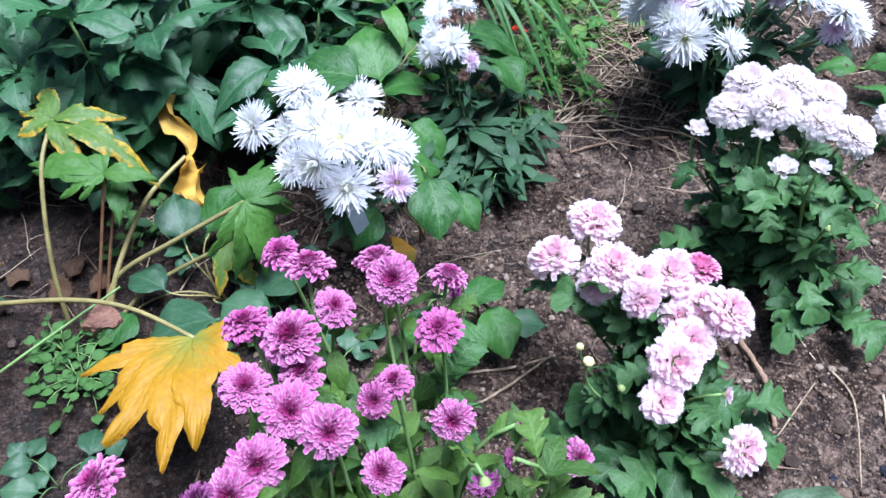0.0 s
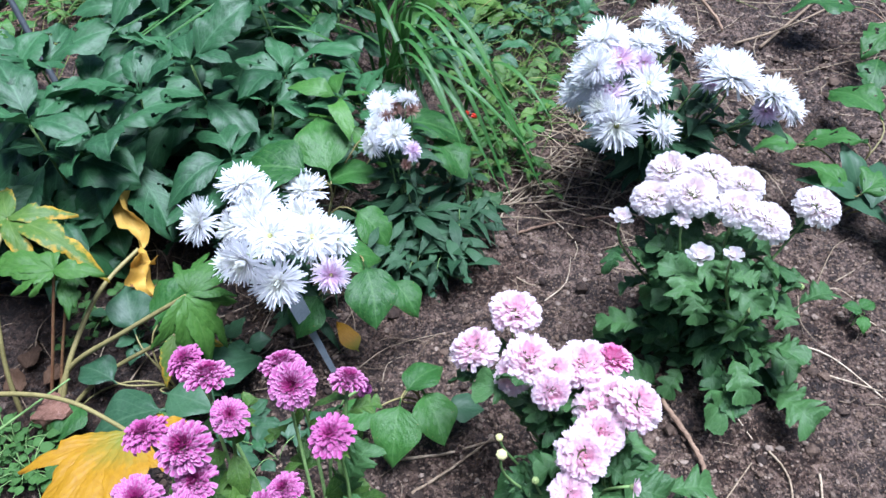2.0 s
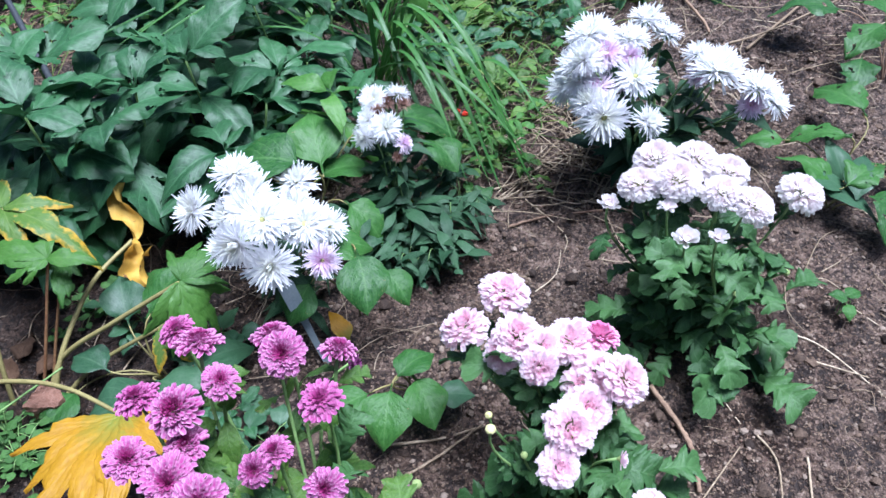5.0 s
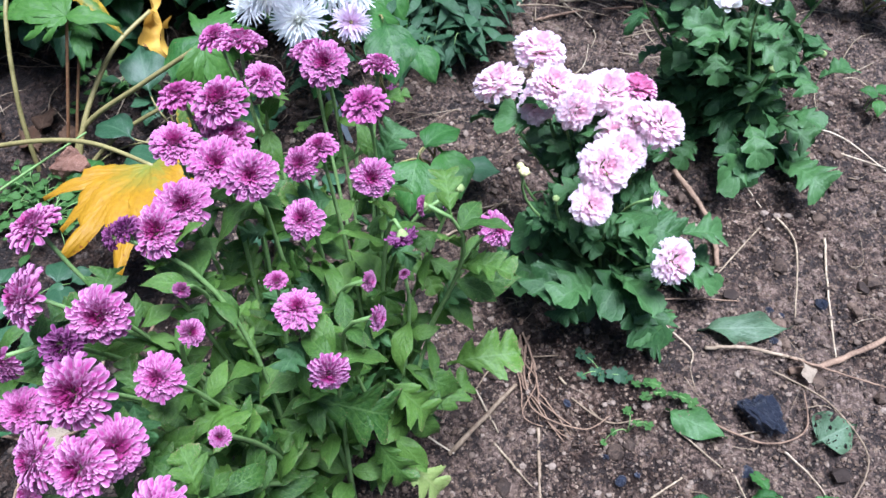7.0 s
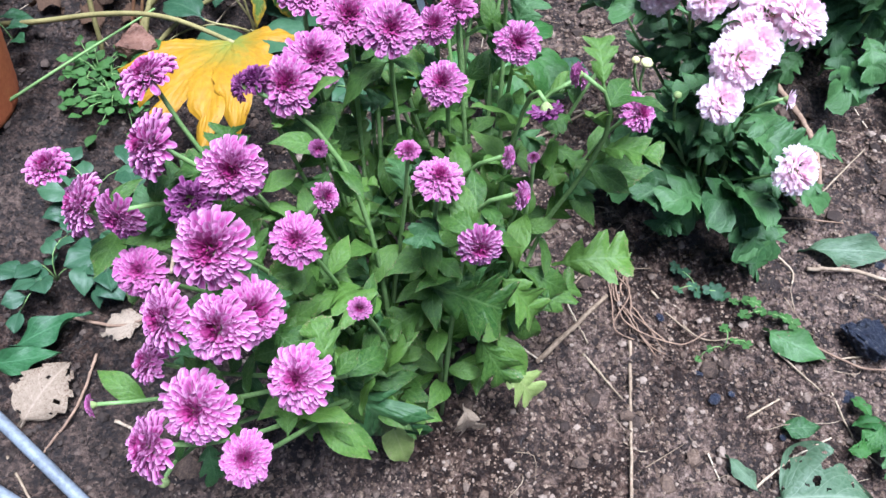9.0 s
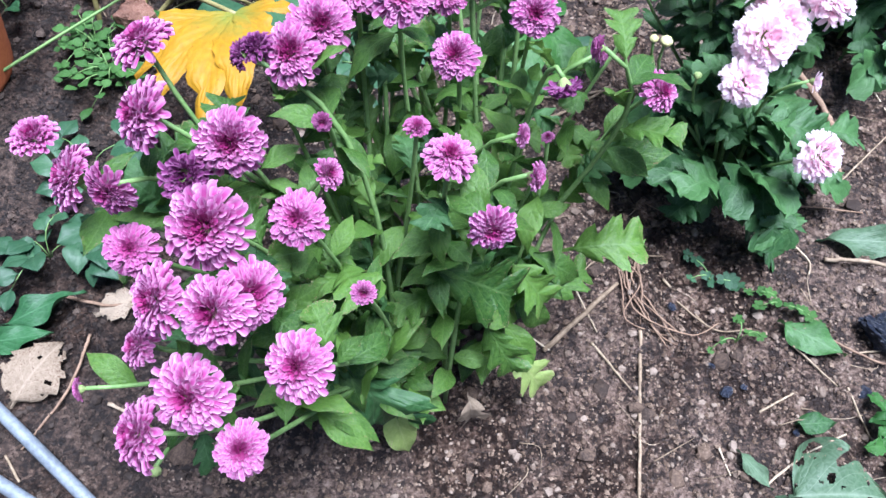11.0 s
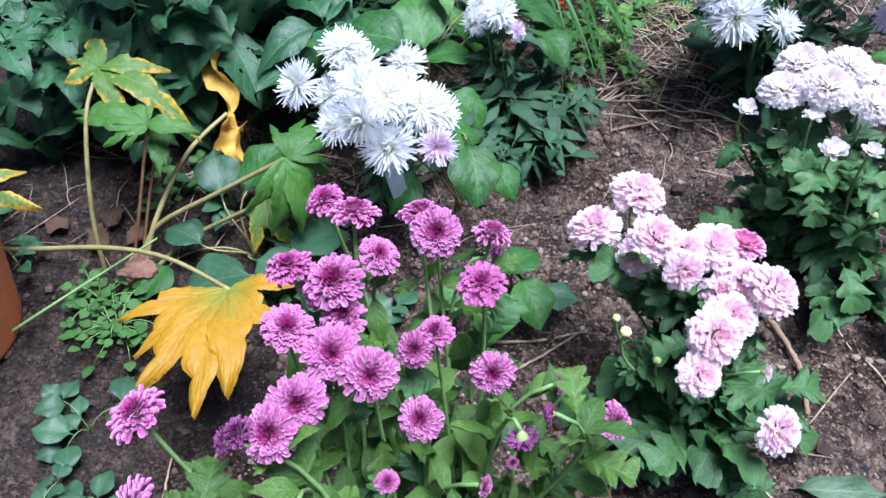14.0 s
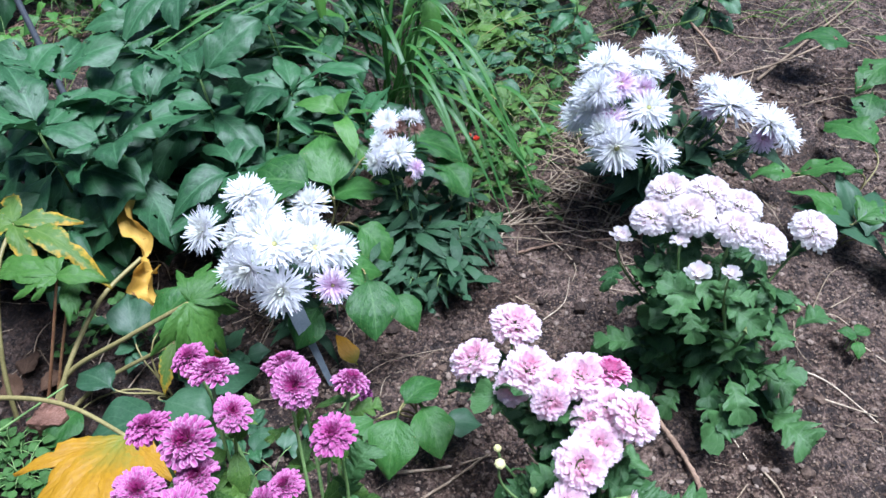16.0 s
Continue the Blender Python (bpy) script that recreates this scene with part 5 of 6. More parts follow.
def fingered_plant():
    base = on_soil(-0.48, 0.645)
    top = thing("fingered_leaf_plant", base, "plant with yellowing fingered leaves on long pale stalks", "plant")

    def stalk(points, r0, r1, material):
        piece("stalk", tube("stalk", smooth_line([Vector(p) - base for p in points], 6), r0, r1, material, 7), top)

    def leaf(me, at, tip, size, roll, label="", normal=None):
        m = towards(Vector(at) - base, Vector(tip) - base, roll) if normal is None else lay(Vector(at) - base, Vector(tip) - base, normal)
        piece("leaf", me, top, m @ Matrix.Scale(size, 4), label)

    stalk([(-0.78, 0.64, 0.02), (-0.62, 0.638, 0.035), (-0.48, 0.605, 0.085), (-0.38, 0.565, 0.118), (-0.285, 0.508, 0.135)], 0.0042, 0.0026, PALE_STEM)
    leaf(FAN_YELLOW, (-0.285, 0.508, 0.133), (-0.255, 0.34, 0.134), 0.16, 8, "large drooping golden yellow fingered leaf", (-0.05, -0.05, 1.0))
    stalk([(-0.515, 0.62, -0.01), (-0.515, 0.655, 0.10), (-0.517, 0.73, 0.2), (-0.517, 0.80, 0.225)], 0.0036, 0.0026, PALE_STEM)
    leaf(FAN_TURNING, (-0.517, 0.80, 0.225), (-0.355, 0.742, 0.205), 0.162, 12, "green fingered leaf turning yellow at its edges", (0.05, -0.2, 1.0))
    leaf(FAN_TURNING_SMALL, (-0.68, 0.66, 0.12), (-0.56, 0.62, 0.13), 0.10, 0, "", (0, -0.4, 1.0))
    stalk([(-0.47, 0.64, -0.01), (-0.45, 0.68, 0.057), (-0.415, 0.76, 0.115), (-0.369, 0.825, 0.14)], 0.0042, 0.003, PALE_STEM)
    for points, widths, seed in (([(-0.366, 0.826, 0.14), (-0.37, 0.845, 0.158), (-0.389, 0.872, 0.178), (-0.385, 0.912, 0.2), (-0.378, 0.93, 0.205)], (0.004, 0.014, 0.015, 0.017, 0.003), 2.0),
                                 ([(-0.366, 0.826, 0.14), (-0.368, 0.802, 0.132), (-0.352, 0.785, 0.12), (-0.328, 0.762, 0.104)], (0.006, 0.024, 0.022, 0.004), 4.0)):
        piece("leaf", ribbon_leaf([Vector(p) - base for p in points], widths, WITHERED_LEAF, seed), top, None, "curled withered yellow leaf")
    stalk([(-0.475, 0.635, -0.01), (-0.45, 0.675, 0.05), (-0.35, 0.68, 0.12), (-0.252, 0.685, 0.182)], 0.0042, 0.003, PALE_STEM)
    leaf(FAN_GREEN_B, (-0.252, 0.685, 0.182), (-0.215, 0.635, 0.10), 0.105, 0, "", (0.5, -0.5, 0.6))
    leaf(FAN_GREEN_B, (-0.25, 0.69, 0.182), (-0.215, 0.755, 0.20), 0.08, 20, "", (0.1, -0.5, 0.9))
    stalk([(-0.465, 0.63, -0.01), (-0.40, 0.665, 0.045), (-0.29, 0.69, 0.10)], 0.0038, 0.0026, PALE_STEM)
    leaf(FAN_TURNING_SMALL, (-0.29, 0.69, 0.10), (-0.25, 0.64, 0.05), 0.09, 0, "", (0.1, -0.5, 1.0))
    stalk([(-0.49, 0.65, -0.01), (-0.465, 0.68, 0.08), (-0.437, 0.725, 0.195)], 0.0026, 0.002, RED_STEM)
    leaf(FAN_GREEN, (-0.437, 0.725, 0.195), (-0.442, 0.67, 0.18), 0.122, 0, "", (0, -0.25, 1.0))
    stalk([(-0.48, 0.66, -0.01), (-0.462, 0.70, 0.07), (-0.44, 0.75, 0.16)], 0.0026, 0.0018, RED_STEM)
    leaf(FAN_GREEN, (-0.44, 0.75, 0.165), (-0.40, 0.77, 0.16), 0.075, 0, "", (0, -0.25, 1.0))
    stalk([(-0.62, 0.49, 0.01), (-0.53, 0.56, 0.04), (-0.43, 0.64, 0.07)], 0.0024, 0.0014, GREEN_STEM)


fingered_plant()


def lump(name, label, category, at, size, material, seed, flat=0.75, cuts=3, group="", rough=0.09):
    """A rough lump: a ball pressed flat and broken into facets."""
    bm = bmesh.new()
    bmesh.ops.create_icosphere(bm, subdivisions=cuts, radius=0.5)
    r = random.Random(seed)
    planes = [Vector((r.gauss(0, 1), r.gauss(0, 1), r.gauss(0, 1))).normalized() for _ in range(14)]
    for v in bm.verts:
        for p in planes:
            over = v.co.dot(p) - 0.3
            if over > 0:
                v.co -= p * over * 0.9
        v.co *= 1 + 0.16 * noise.noise(v.co * 4 + Vector((seed, 0, 0))) + rough * noise.noise(v.co * 13) + 0.6 * rough * noise.noise(Vector((v.co.x * 5, v.co.y * 30, v.co.z * 8)))
        v.co.z *= flat
    me = bpy.data.meshes.new(name)
    bm.to_mesh(me)
    bm.free()
    me.materials.append(material)
    me.polygons.foreach_set("use_smooth", [False] * len(me.polygons))
    ob = new(name, me)
    ob.matrix_basis = Matrix.Translation(on_soil(at[0], at[1], size * flat * 0.22)) @ Matrix.Rotation(r.uniform(0, 6), 4, "Z") @ Matrix.Diagonal((size, size * r.uniform(0.7, 0.95), size, 1))
    return tagged(ob, label, category, group)


lump("corm", "pinkish brown corm half out of the soil", "corm", (-0.462, 0.612), 0.07, CORM_SKIN, 3, 0.95, 4, "", 0.14)
lump("coal_lump", "black shiny lump of charred wood", "coal", (0.423, 0.262), 0.07, COAL, 5, 0.62, 5, "", 0.2)
for k, (x, y, s) in enumerate([(0.26, 0.2, 0.018), (0.279, 0.207, 0.01), (0.325, 0.162, 0.011), (0.398, 0.206, 0.022), (0.534, 0.416, 0.022), (0.47, 0.41, 0.014), (0.485, 0.405, 0.011), (0.245, 0.225, 0.011), (0.205, 0.285, 0.012), (0.46, 0.36, 0.016), (0.34, 0.18, 0.009)]):
    lump("coal_lump", "small black piece of coal on the soil", "coal", (x, y), s, COAL, 20 + k, 0.7, 2, "coal pieces")
for k in range(22):
    x, y = rnd.uniform(-0.05, 0.8), rnd.choice((rnd.uniform(0.05, 0.35), rnd.uniform(0.4, 1.4)))
    lump("pebble", "small pale pebble in the soil", "stone", (x, y), rnd.uniform(0.006, 0.013), STONE, 60 + k, 0.7, 2, "pebbles")


# ---------------------------------------------------------------- sticks, straws, fallen leaves
def stick(name, label, points, r0, r1, material, lift=0.002, seed=0, group="sticks on the soil", category="twig"):
    pts = [on_soil(x, y, lift + r0) for x, y in points]
    base = pts[0].copy()
    r = random.Random(seed + 500)
    line = smooth_line([p - base for p in pts], 9)
    line = [p + Vector((r.gauss(0, 0.14), r.gauss(0, 0.14), r.gauss(0, 0.1))) * r0 for p in line]
    ob = new(name, tube(name, line, r0, r1, material, 7, 0.22, seed))
    ob.location = base
    return tagged(ob, label, category, group)


for k in range(9):
    j = lambda v, d=0.007: v + rnd.gauss(0, d)
    stick("root", "thin brown fibrous root curving over soil", [(j(0.158, 0.004), 0.375 + rnd.gauss(0, 0.014)), (j(0.157), j(0.34)), (j(0.161), j(0.308)), (j(0.172, 0.008), j(0.272)), (j(0.205), j(0.25)), (0.243 + rnd.gauss(0, 0.018), j(0.258, 0.01))][: 4 + k % 3], rnd.uniform(0.0007, 0.0022), 0.0006, BARK, 0.001 + 0.0008 * k, 200 + k, "fibrous roots", "root")
stick("twig", "straight pale dry twig on the soil", [(0.069, 0.225), (0.147, 0.306)], 0.003, 0.0024, STRAW, 0.004, 1)
stick("straw", "long thin pale straw on the soil", [(0.17, 0.254), (0.168, 0.17), (0.162, 0.06)], 0.002, 0.0016, STRAW, 0.003, 2)
stick("straw", "thick pale straw on the soil", [(0.375, 0.35), (0.42, 0.346), (0.49, 0.335)], 0.0026, 0.002, STRAW, 0.004, 3)
stick("stalk", "flat brown dead stalk lying on the soil", [(0.385, 0.625), (0.405, 0.575), (0.419, 0.536), (0.417, 0.473)], 0.0042, 0.0032, BARK, 0.002, 4)
stick("stalk", "thick brown dead stalk on the soil", [(0.47, 0.322), (0.53, 0.335), (0.62, 0.375)], 0.0045, 0.003, BARK, 0.004, 11)
stick("twig", "thin bent twig between the plants", [(0.02, 0.54), (0.085, 0.553), (0.15, 0.572)], 0.0022, 0.0016, STRAW, 0.006, 5)
stick("twig", "thin bent twig between the plants", [(0.04, 0.495), (0.085, 0.528), (0.146, 0.572)], 0.0022, 0.0016, STRAW, 0.006, 6)
stick("twig", "brown twig lying across the soil", [(0.207, 0.948), (0.28, 0.975), (0.375, 0.982)], 0.0028, 0.002, BARK, 0.004, 7)
stick("twig", "long pale bent twig on the soil", [(0.77, 1.48), (0.86, 1.57), (0.985, 1.692), (1.16, 1.88)], 0.0036, 0.0026, STRAW, 0.006, 8)
stick("twig", "long pale twig on the soil", [(0.72, 1.50), (0.85, 1.55), (1.1, 1.72)], 0.003, 0.002, STRAW, 0.006, 9)
stick("twig", "dark upright dead stem on the soil", [(0.66, 1.78), (0.70, 1.62), (0.71, 1.56)], 0.0035, 0.003, BARK, 0.006, 10)
for k, pts in enumerate([[(0.36, 0.262), (0.42, 0.235), (0.47, 0.25), (0.475, 0.29)], [(0.45, 0.32), (0.50, 0.28), (0.53, 0.22), (0.50, 0.17)], [(0.44, 0.225), (0.47, 0.19), (0.48, 0.15)], [(0.47, 0.335), (0.53, 0.315), (0.58, 0.30)], [(0.21, 0.29), (0.25, 0.262), (0.29, 0.267)], [(0.33, 0.385), (0.36, 0.352), (0.355, 0.33)], [(0.33, 0.42), (0.38, 0.425), (0.43, 0.415)], [(0.20, 0.345), (0.13, 0.335), (0.10, 0.30)]]):
    stick("root", "pale curling dead root on damp soil", pts, rnd.uniform(0.0011, 0.002), 0.0009, STRAW if k % 3 else BARK, 0.004, 160 + k, "fibrous roots", "root")
for k, pts in enumerate([[(-0.40, 0.20), (-0.40, 0.14), (-0.43, 0.08)], [(-0.36, 0.13), (-0.33, 0.12)], [(-0.44, 0.24), (-0.38, 0.23), (-0.34, 0.25)], [(-0.46, 0.09), (-0.42, 0.05)], [(-0.30, 0.36), (-0.295, 0.42)], [(-0.345, 0.30), (-0.35, 0.37)]]):
    stick("twig", "thin brown dead twig on dark soil", pts, rnd.uniform(0.0014, 0.0026), 0.0012, STRAW if k % 2 else BARK, 0.002, 130 + k)
for k, pts in enumerate([[(0.513, 0.552), (0.527, 0.504), (0.496, 0.395)], [(0.478, 0.613), (0.496, 0.569)], [(0.413, 0.458), (0.486, 0.536)], [(0.688, 0.805), (0.751, 0.73)], [(0.6, 0.72), (0.65, 0.69), (0.72, 0.6)],
                         [(0.287, 0.177), (0.326, 0.201)], [(0.378, 0.208), (0.40, 0.16), (0.425, 0.125)], [(0.288, 0.108), (0.33, 0.14), (0.372, 0.162)], [(0.57, 0.52), (0.55, 0.43), (0.53, 0.34)],
                         [(0.2, 0.32), (0.24, 0.27)], [(0.33, 0.25), (0.37, 0.21)], [(0.10, 0.30), (0.125, 0.25)], [(0.12, 0.24), (0.16, 0.19)], [(0.03, 0.25), (0.075, 0.225)], [(0.62, 0.66), (0.7, 0.64)], [(0.245, 0.14), (0.255, 0.115)], [(0.39, 0.245), (0.45, 0.255)]]):
    stick("straw", "thin pale dry straw on the soil", pts, rnd.uniform(0.001, 0.0019), 0.0009, PALE_STRAW, 0.003, 30 + k, "straws on the soil", "straw")


def strands(name, label, count, seed, xr, yr, length, width, material, stand, heap):
    """Loose strands lying or standing over one another, too many to count."""
    r = random.Random(seed)
    verts, faces = [], []
    for _ in range(count):
        x, y = r.uniform(*xr), r.uniform(*yr)
        a = r.gauss(radians(15), 0.9)
        s = r.uniform(*length)
        mid = Vector((x, y)) + Vector((math.cos(a), math.sin(a))) * s * 0.5 + Vector((r.gauss(0, 0.16), r.gauss(0, 0.16))) * s
        end = Vector((x, y)) + Vector((math.cos(a), math.sin(a))) * s
        h = abs(r.gauss(0, heap)) + 0.002
        line = smooth_line([on_soil(x, y, 0.0 if stand else h * 0.4), on_soil(mid.x, mid.y, h + stand * s * 0.6), on_soil(end.x, end.y, h * 0.5 + stand * s * r.uniform(0.2, 1.1))], 3)
        v, f = tube_data(line, width * r.uniform(0.6, 1.3), width * 0.4, 4)
        k = len(verts)
        verts += v
        faces += [tuple(i + k for i in q) for q in f]
    tagged(new(name, mesh_of(name, verts, faces, material)), label, category="grass" if material is GRASS else "straw", kind="stuff")


GRASS = grain_material("grass", ((0.2, (0.03, 0.09, 0.012)), (0.6, (0.1, 0.18, 0.03)), (0.95, (0.27, 0.24, 0.09))), 20, 0.55, 0.0003, random_mix=0.9)
strands("dry_straw", "matted dry straw and dead grass on the soil", 150, 70, (0.12, 0.42), (0.98, 1.35), (0.06, 0.2), 0.0016, PALE_STRAW, 0.0, 0.012)
strands("dry_straw", "dry straw scattered over the bed", 160, 71, (0.1, 1.1), (0.75, 1.9), (0.04, 0.15), 0.0012, PALE_STRAW, 0.0, 0.004)
strands("dry_straw", "thin rootlets and straw scraps on the soil", 130, 72, (-0.1, 0.8), (0.02, 0.75), (0.015, 0.06), 0.0007, STRAW, 0.0, 0.002)
strands("grass", "green and yellow grass blades behind the bed", 260, 73, (0.08, 0.42), (1.2, 2.1), (0.06, 0.2), 0.0012, GRASS, 0.35, 0.02)
strands("grass", "green grass blades at the back of the bed", 170, 76, (0.25, 1.1), (1.68, 2.15), (0.06, 0.2), 0.0012, GRASS, 0.35, 0.02)
strands("dry_straw", "dead stems and straw at the back", 120, 77, (0.4, 1.3), (1.3, 2.1), (0.06, 0.25), 0.0014, PALE_STRAW, 0.0, 0.006)
strands("grass", "green grass blades among the shrubs", 200, 74, (-0.9, 0.1), (1.3, 2.1), (0.1, 0.3), 0.0012, GRASS, 0.55, 0.02)
strands("dry_straw", "brown dead stems and litter round the stake", 150, 78, (-1.0, -0.55), (1.35, 1.75), (0.04, 0.16), 0.0018, BARK, 0.0, 0.012)
strands("dry_straw", "dead stems on the shaded soil under leaves", 90, 75, (-0.7, 0.0), (0.62, 1.1), (0.05, 0.15), 0.0012, STRAW, 0.0, 0.006)


def fallen_leaf(label, me, at, size, az, roll=0.0, el=0.0, lift=0.006):
    ob = new("fallen_leaf", me)
    ob.matrix_basis = Matrix.Translation(on_soil(*at, lift)) @ turn(az, el, roll) @ Matrix.Scale(size, 4)
    return tagged(ob, label, "leaf", "fallen leaves")


PALE_GREY = leaf_material("faded_grey_green_leaf", (0.06, 0.11, 0.055), (0.13, 0.2, 0.11), (0.2, 0.26, 0.17), 0.5, 5.0, 3.0, wear=0.06, wear_colour=(0.2, 0.16, 0.1))
FLAT = [leaf_mesh("fallen_leaf", f, w, m, s, 26, 3, 0.02, 0.14, 0.08) for f, w, m, s in ((toothed, 0.34, PALE_GREY, 1), (ovate, 0.5, MUM_LEAF, 2), (angular, 0.85, DRY_LEAF, 3), (ovate, 0.34, SHRUB_LEAF, 4), (roundish, 0.9, BLUE_LEAF, 5))]


def holed_leaf_mesh():
    """A broad leaf eaten through in places."""
    me = leaf_mesh("fallen_leaf", roundish, 0.9, PALE_GREY, 5, 90, 34, 0.02, 0.14, 0.1)
    bm = bmesh.new()
    bm.from_mesh(me)
    gone = [f for f in bm.faces if noise.noise(f.calc_center_median() * 6.0 + Vector((3.1, 0.4, 0))) > 0.36 or noise.noise(f.calc_center_median() * 17.0) > 0.5]
    bmesh.ops.delete(bm, geom=gone, context="FACES")
    bm.to_mesh(me)
    bm.free()
    return me


FLAT[4] = holed_leaf_mesh()
fallen_leaf("pale green toothed leaf lying on soil", FLAT[0], (0.372, 0.376), 0.112, -95, 12)
fallen_leaf("dark green oval leaf lying on soil", FLAT[1], (0.318, 0.278), 0.075, -128, 10)
fallen_leaf("large grey-green leaf with holes on soil", FLAT[4], (0.295, 0.095), 0.11, -80, 8)
fallen_leaf("torn grey-green leaf beside the coal", FLAT[4], (0.475, 0.235), 0.055, -60, 20, 10)
fallen_leaf("shrivelled brown leaf beside the coal", FLAT[2], (0.49, 0.30), 0.035, 30, 30, 20)
fallen_leaf("grey-green leaf lying on soil", FLAT[0], (0.262, 0.14), 0.05, -150)
fallen_leaf("small grey-green leaf on soil", FLAT[1], (0.32, 0.168), 0.045, -90)
fallen_leaf("pale dry toothed leaf lying on soil", eaten_leaf_mesh(angular, 0.8, DRY_LEAF, 199, 0.42), (-0.45, 0.115), 0.08, -20, 15, 12)
BROWN_LEAF = leaf_material("brown_dead_leaf", (0.04, 0.022, 0.012), (0.1, 0.055, 0.03), (0.12, 0.075, 0.045), 0.85, 6.0, 2.0, wear=0.1, wear_colour=(0.03, 0.018, 0.012))
for k, (x, y, size, az) in enumerate([(-0.52, 0.65, 0.06, 40), (-0.5, 0.665, 0.05, -30), (-0.585, 0.69, 0.05, 80), (-0.53, 0.69, 0.06, 10)]):
    fallen_leaf("curled brown dead leaf among stalks", leaf_mesh("fallen_leaf", angular, 0.55, BROWN_LEAF, 300 + k, 16, 3, 0.3, 0.9, 0.12, 0.1, 0.8), (x, y), size, az, 20 * (k % 3), 15, 0.01)
fallen_leaf("glossy dark green leaf on the soil", FLAT[3], (-0.49, 0.20), 0.095, -70, 0, 10)
fallen_leaf("glossy dark green leaf on the soil", FLAT[3], (-0.51, 0.18), 0.085, -85, 25, 5)
fallen_leaf("pale dry leaf on the soil", FLAT[2], (-0.40, 0.22), 0.05, -60, 0, 5)
fallen_leaf("grey-green narrow leaf lying on soil", FLAT[1], (0.135, 0.99), 0.075, -60, 0, 5)
fallen_leaf("small yellow leaf under the aster", leaf_mesh("fallen_leaf", ovate, 0.5, YELLOW_LEAF, 9, 14, 2, 0.1, 0.2, 0.03), (0.04, 0.995), 0.05, -70, 0, 20, 0.03)
fallen_leaf("yellow leaf under the broad leaves", leaf_mesh("fallen_leaf", ovate, 0.5, YELLOW_LEAF, 19, 14, 2, 0.1, 0.2, 0.03), (-0.04, 0.70), 0.06, 40, 0, 20, 0.03)


# ---------------------------------------------------------------- low weeds
def weed(name, label, at, count, spread, size, meshes, seed, height=0.02, category="weed", group="weeds on the soil"):
    """Thin runners from one root, with leaves on both sides of each."""
    r = random.Random(seed)
    base = on_soil(*at)
    top = thing(name, base, label, category, group)
    runners = max(3, count // 5)
    for k in range(runners):
        a = 2 * math.pi * (k + r.uniform(-0.4, 0.4)) / runners
        end = Vector((math.cos(a), math.sin(a), 0)) * spread * r.uniform(0.45, 1.1)
        end.z = soil_z(base.x + end.x, base.y + end.y) - base.z + height * r.uniform(0.3, 1.1)
        line = bezier(Vector((0, 0, -0.003)), Vector((0, 0, height)) + end * 0.1, end * 0.6 + Vector((r.gauss(0, 0.1) * spread, r.gauss(0, 0.1) * spread, height * 0.8)), end, 6)
        piece("stem", tube("stem", line, 0.0008, 0.0005, GREEN_STEM, 5), top)
        for q in range(max(2, count // runners)):
            s = 1.0 if q == 0 else r.uniform(0.25, 0.95)
            i = min(int(s * 6), 5)
            p = line[i].lerp(line[i + 1], s * 6 - i)
            az = math.degrees(a) - 90 + (r.uniform(-20, 20) if q == 0 else r.choice((-1, 1)) * r.uniform(35, 95))
            piece("leaf", meshes[(k + q) % len(meshes)], top, Matrix.Translation(p) @ turn(az, r.uniform(-10, 35), r.uniform(-20, 20)) @ Matrix.Scale(size * r.uniform(0.6, 1.2), 4))
    return top


def clover_leaf_mesh(material, seed):
    """Three notched leaflets in one plane."""
    verts, uvs, faces = [], [], []
    r = random.Random(seed)
    for lobe in range(3):
        q = Matrix.Rotation(radians(120 * lobe + r.uniform(-10, 10)), 3, "Z") @ Matrix.Rotation(r.uniform(-0.3, 0.1), 3, "X")
        k0 = len(verts)
        for i in range(7):
            u = i / 6
            w = 0.3 * math.sin(math.pi * (0.04 + 0.8 * u)) ** 0.8
            for v in (-1, -0.5, 0, 0.5, 1):
                y = 0.52 * u - (0.1 * u ** 3 * (1 - abs(v)))
                verts.append(q @ Vector((v * w, y, 0.12 * abs(v) * w + 0.05 * u)))
                uvs.append(((v + 1) / 2, u))
        for i in range(6):
            for k in range(4):
                a = k0 + i * 5 + k
                faces.append((a, a + 1, a + 6, a + 5))
    return mesh_of("leaf", verts, faces, material, uvs)


CLOVER_GREEN = [clover_leaf_mesh(WEED_LEAF, 700 + k) for k in range(3)]
CLOVER_GREY = [clover_leaf_mesh(BLUE_LEAF, 710 + k) for k in range(3)]
weed("chickweed", "low bright green chickweed patch on soil", (-0.465, 0.535), 90, 0.06, 0.02, WEED_LEAVES, 1, 0.03)
weed("chickweed", "low green chickweed patch on soil", (-0.5, 0.575), 60, 0.05, 0.018, WEED_LEAVES, 2, 0.03)
weed("chickweed", "low green weed under the fingered leaves", (-0.44, 0.79), 40, 0.07, 0.022, WEED_LEAVES, 3)
weed("chickweed", "low green weed under the fingered leaves", (-0.30, 0.60), 30, 0.07, 0.024, WEED_LEAVES, 4)
for k, (x, y, n, rad, size) in enumerate([(-0.36, 0.76, 12, 0.07, 0.03), (-0.68, 0.66, 12, 0.09, 0.04), (-0.26, 0.72, 18, 0.06, 0.04), (-0.20, 0.60, 18, 0.07, 0.036), (-0.14, 0.55, 14, 0.06, 0.04)]):
    weed("ground_weed", "low dark green weeds under taller leaves", (x, y), n, rad, size, (SHRUB_LEAVES[:2] if k % 2 else BLUE_LEAVES), 120 + k, 0.035)
weed("round_leaf_weed", "grey-green round-leaved weed on the soil", (-0.47, 0.285), 22, 0.07, 0.034, BLUE_LEAVES, 5, 0.03)
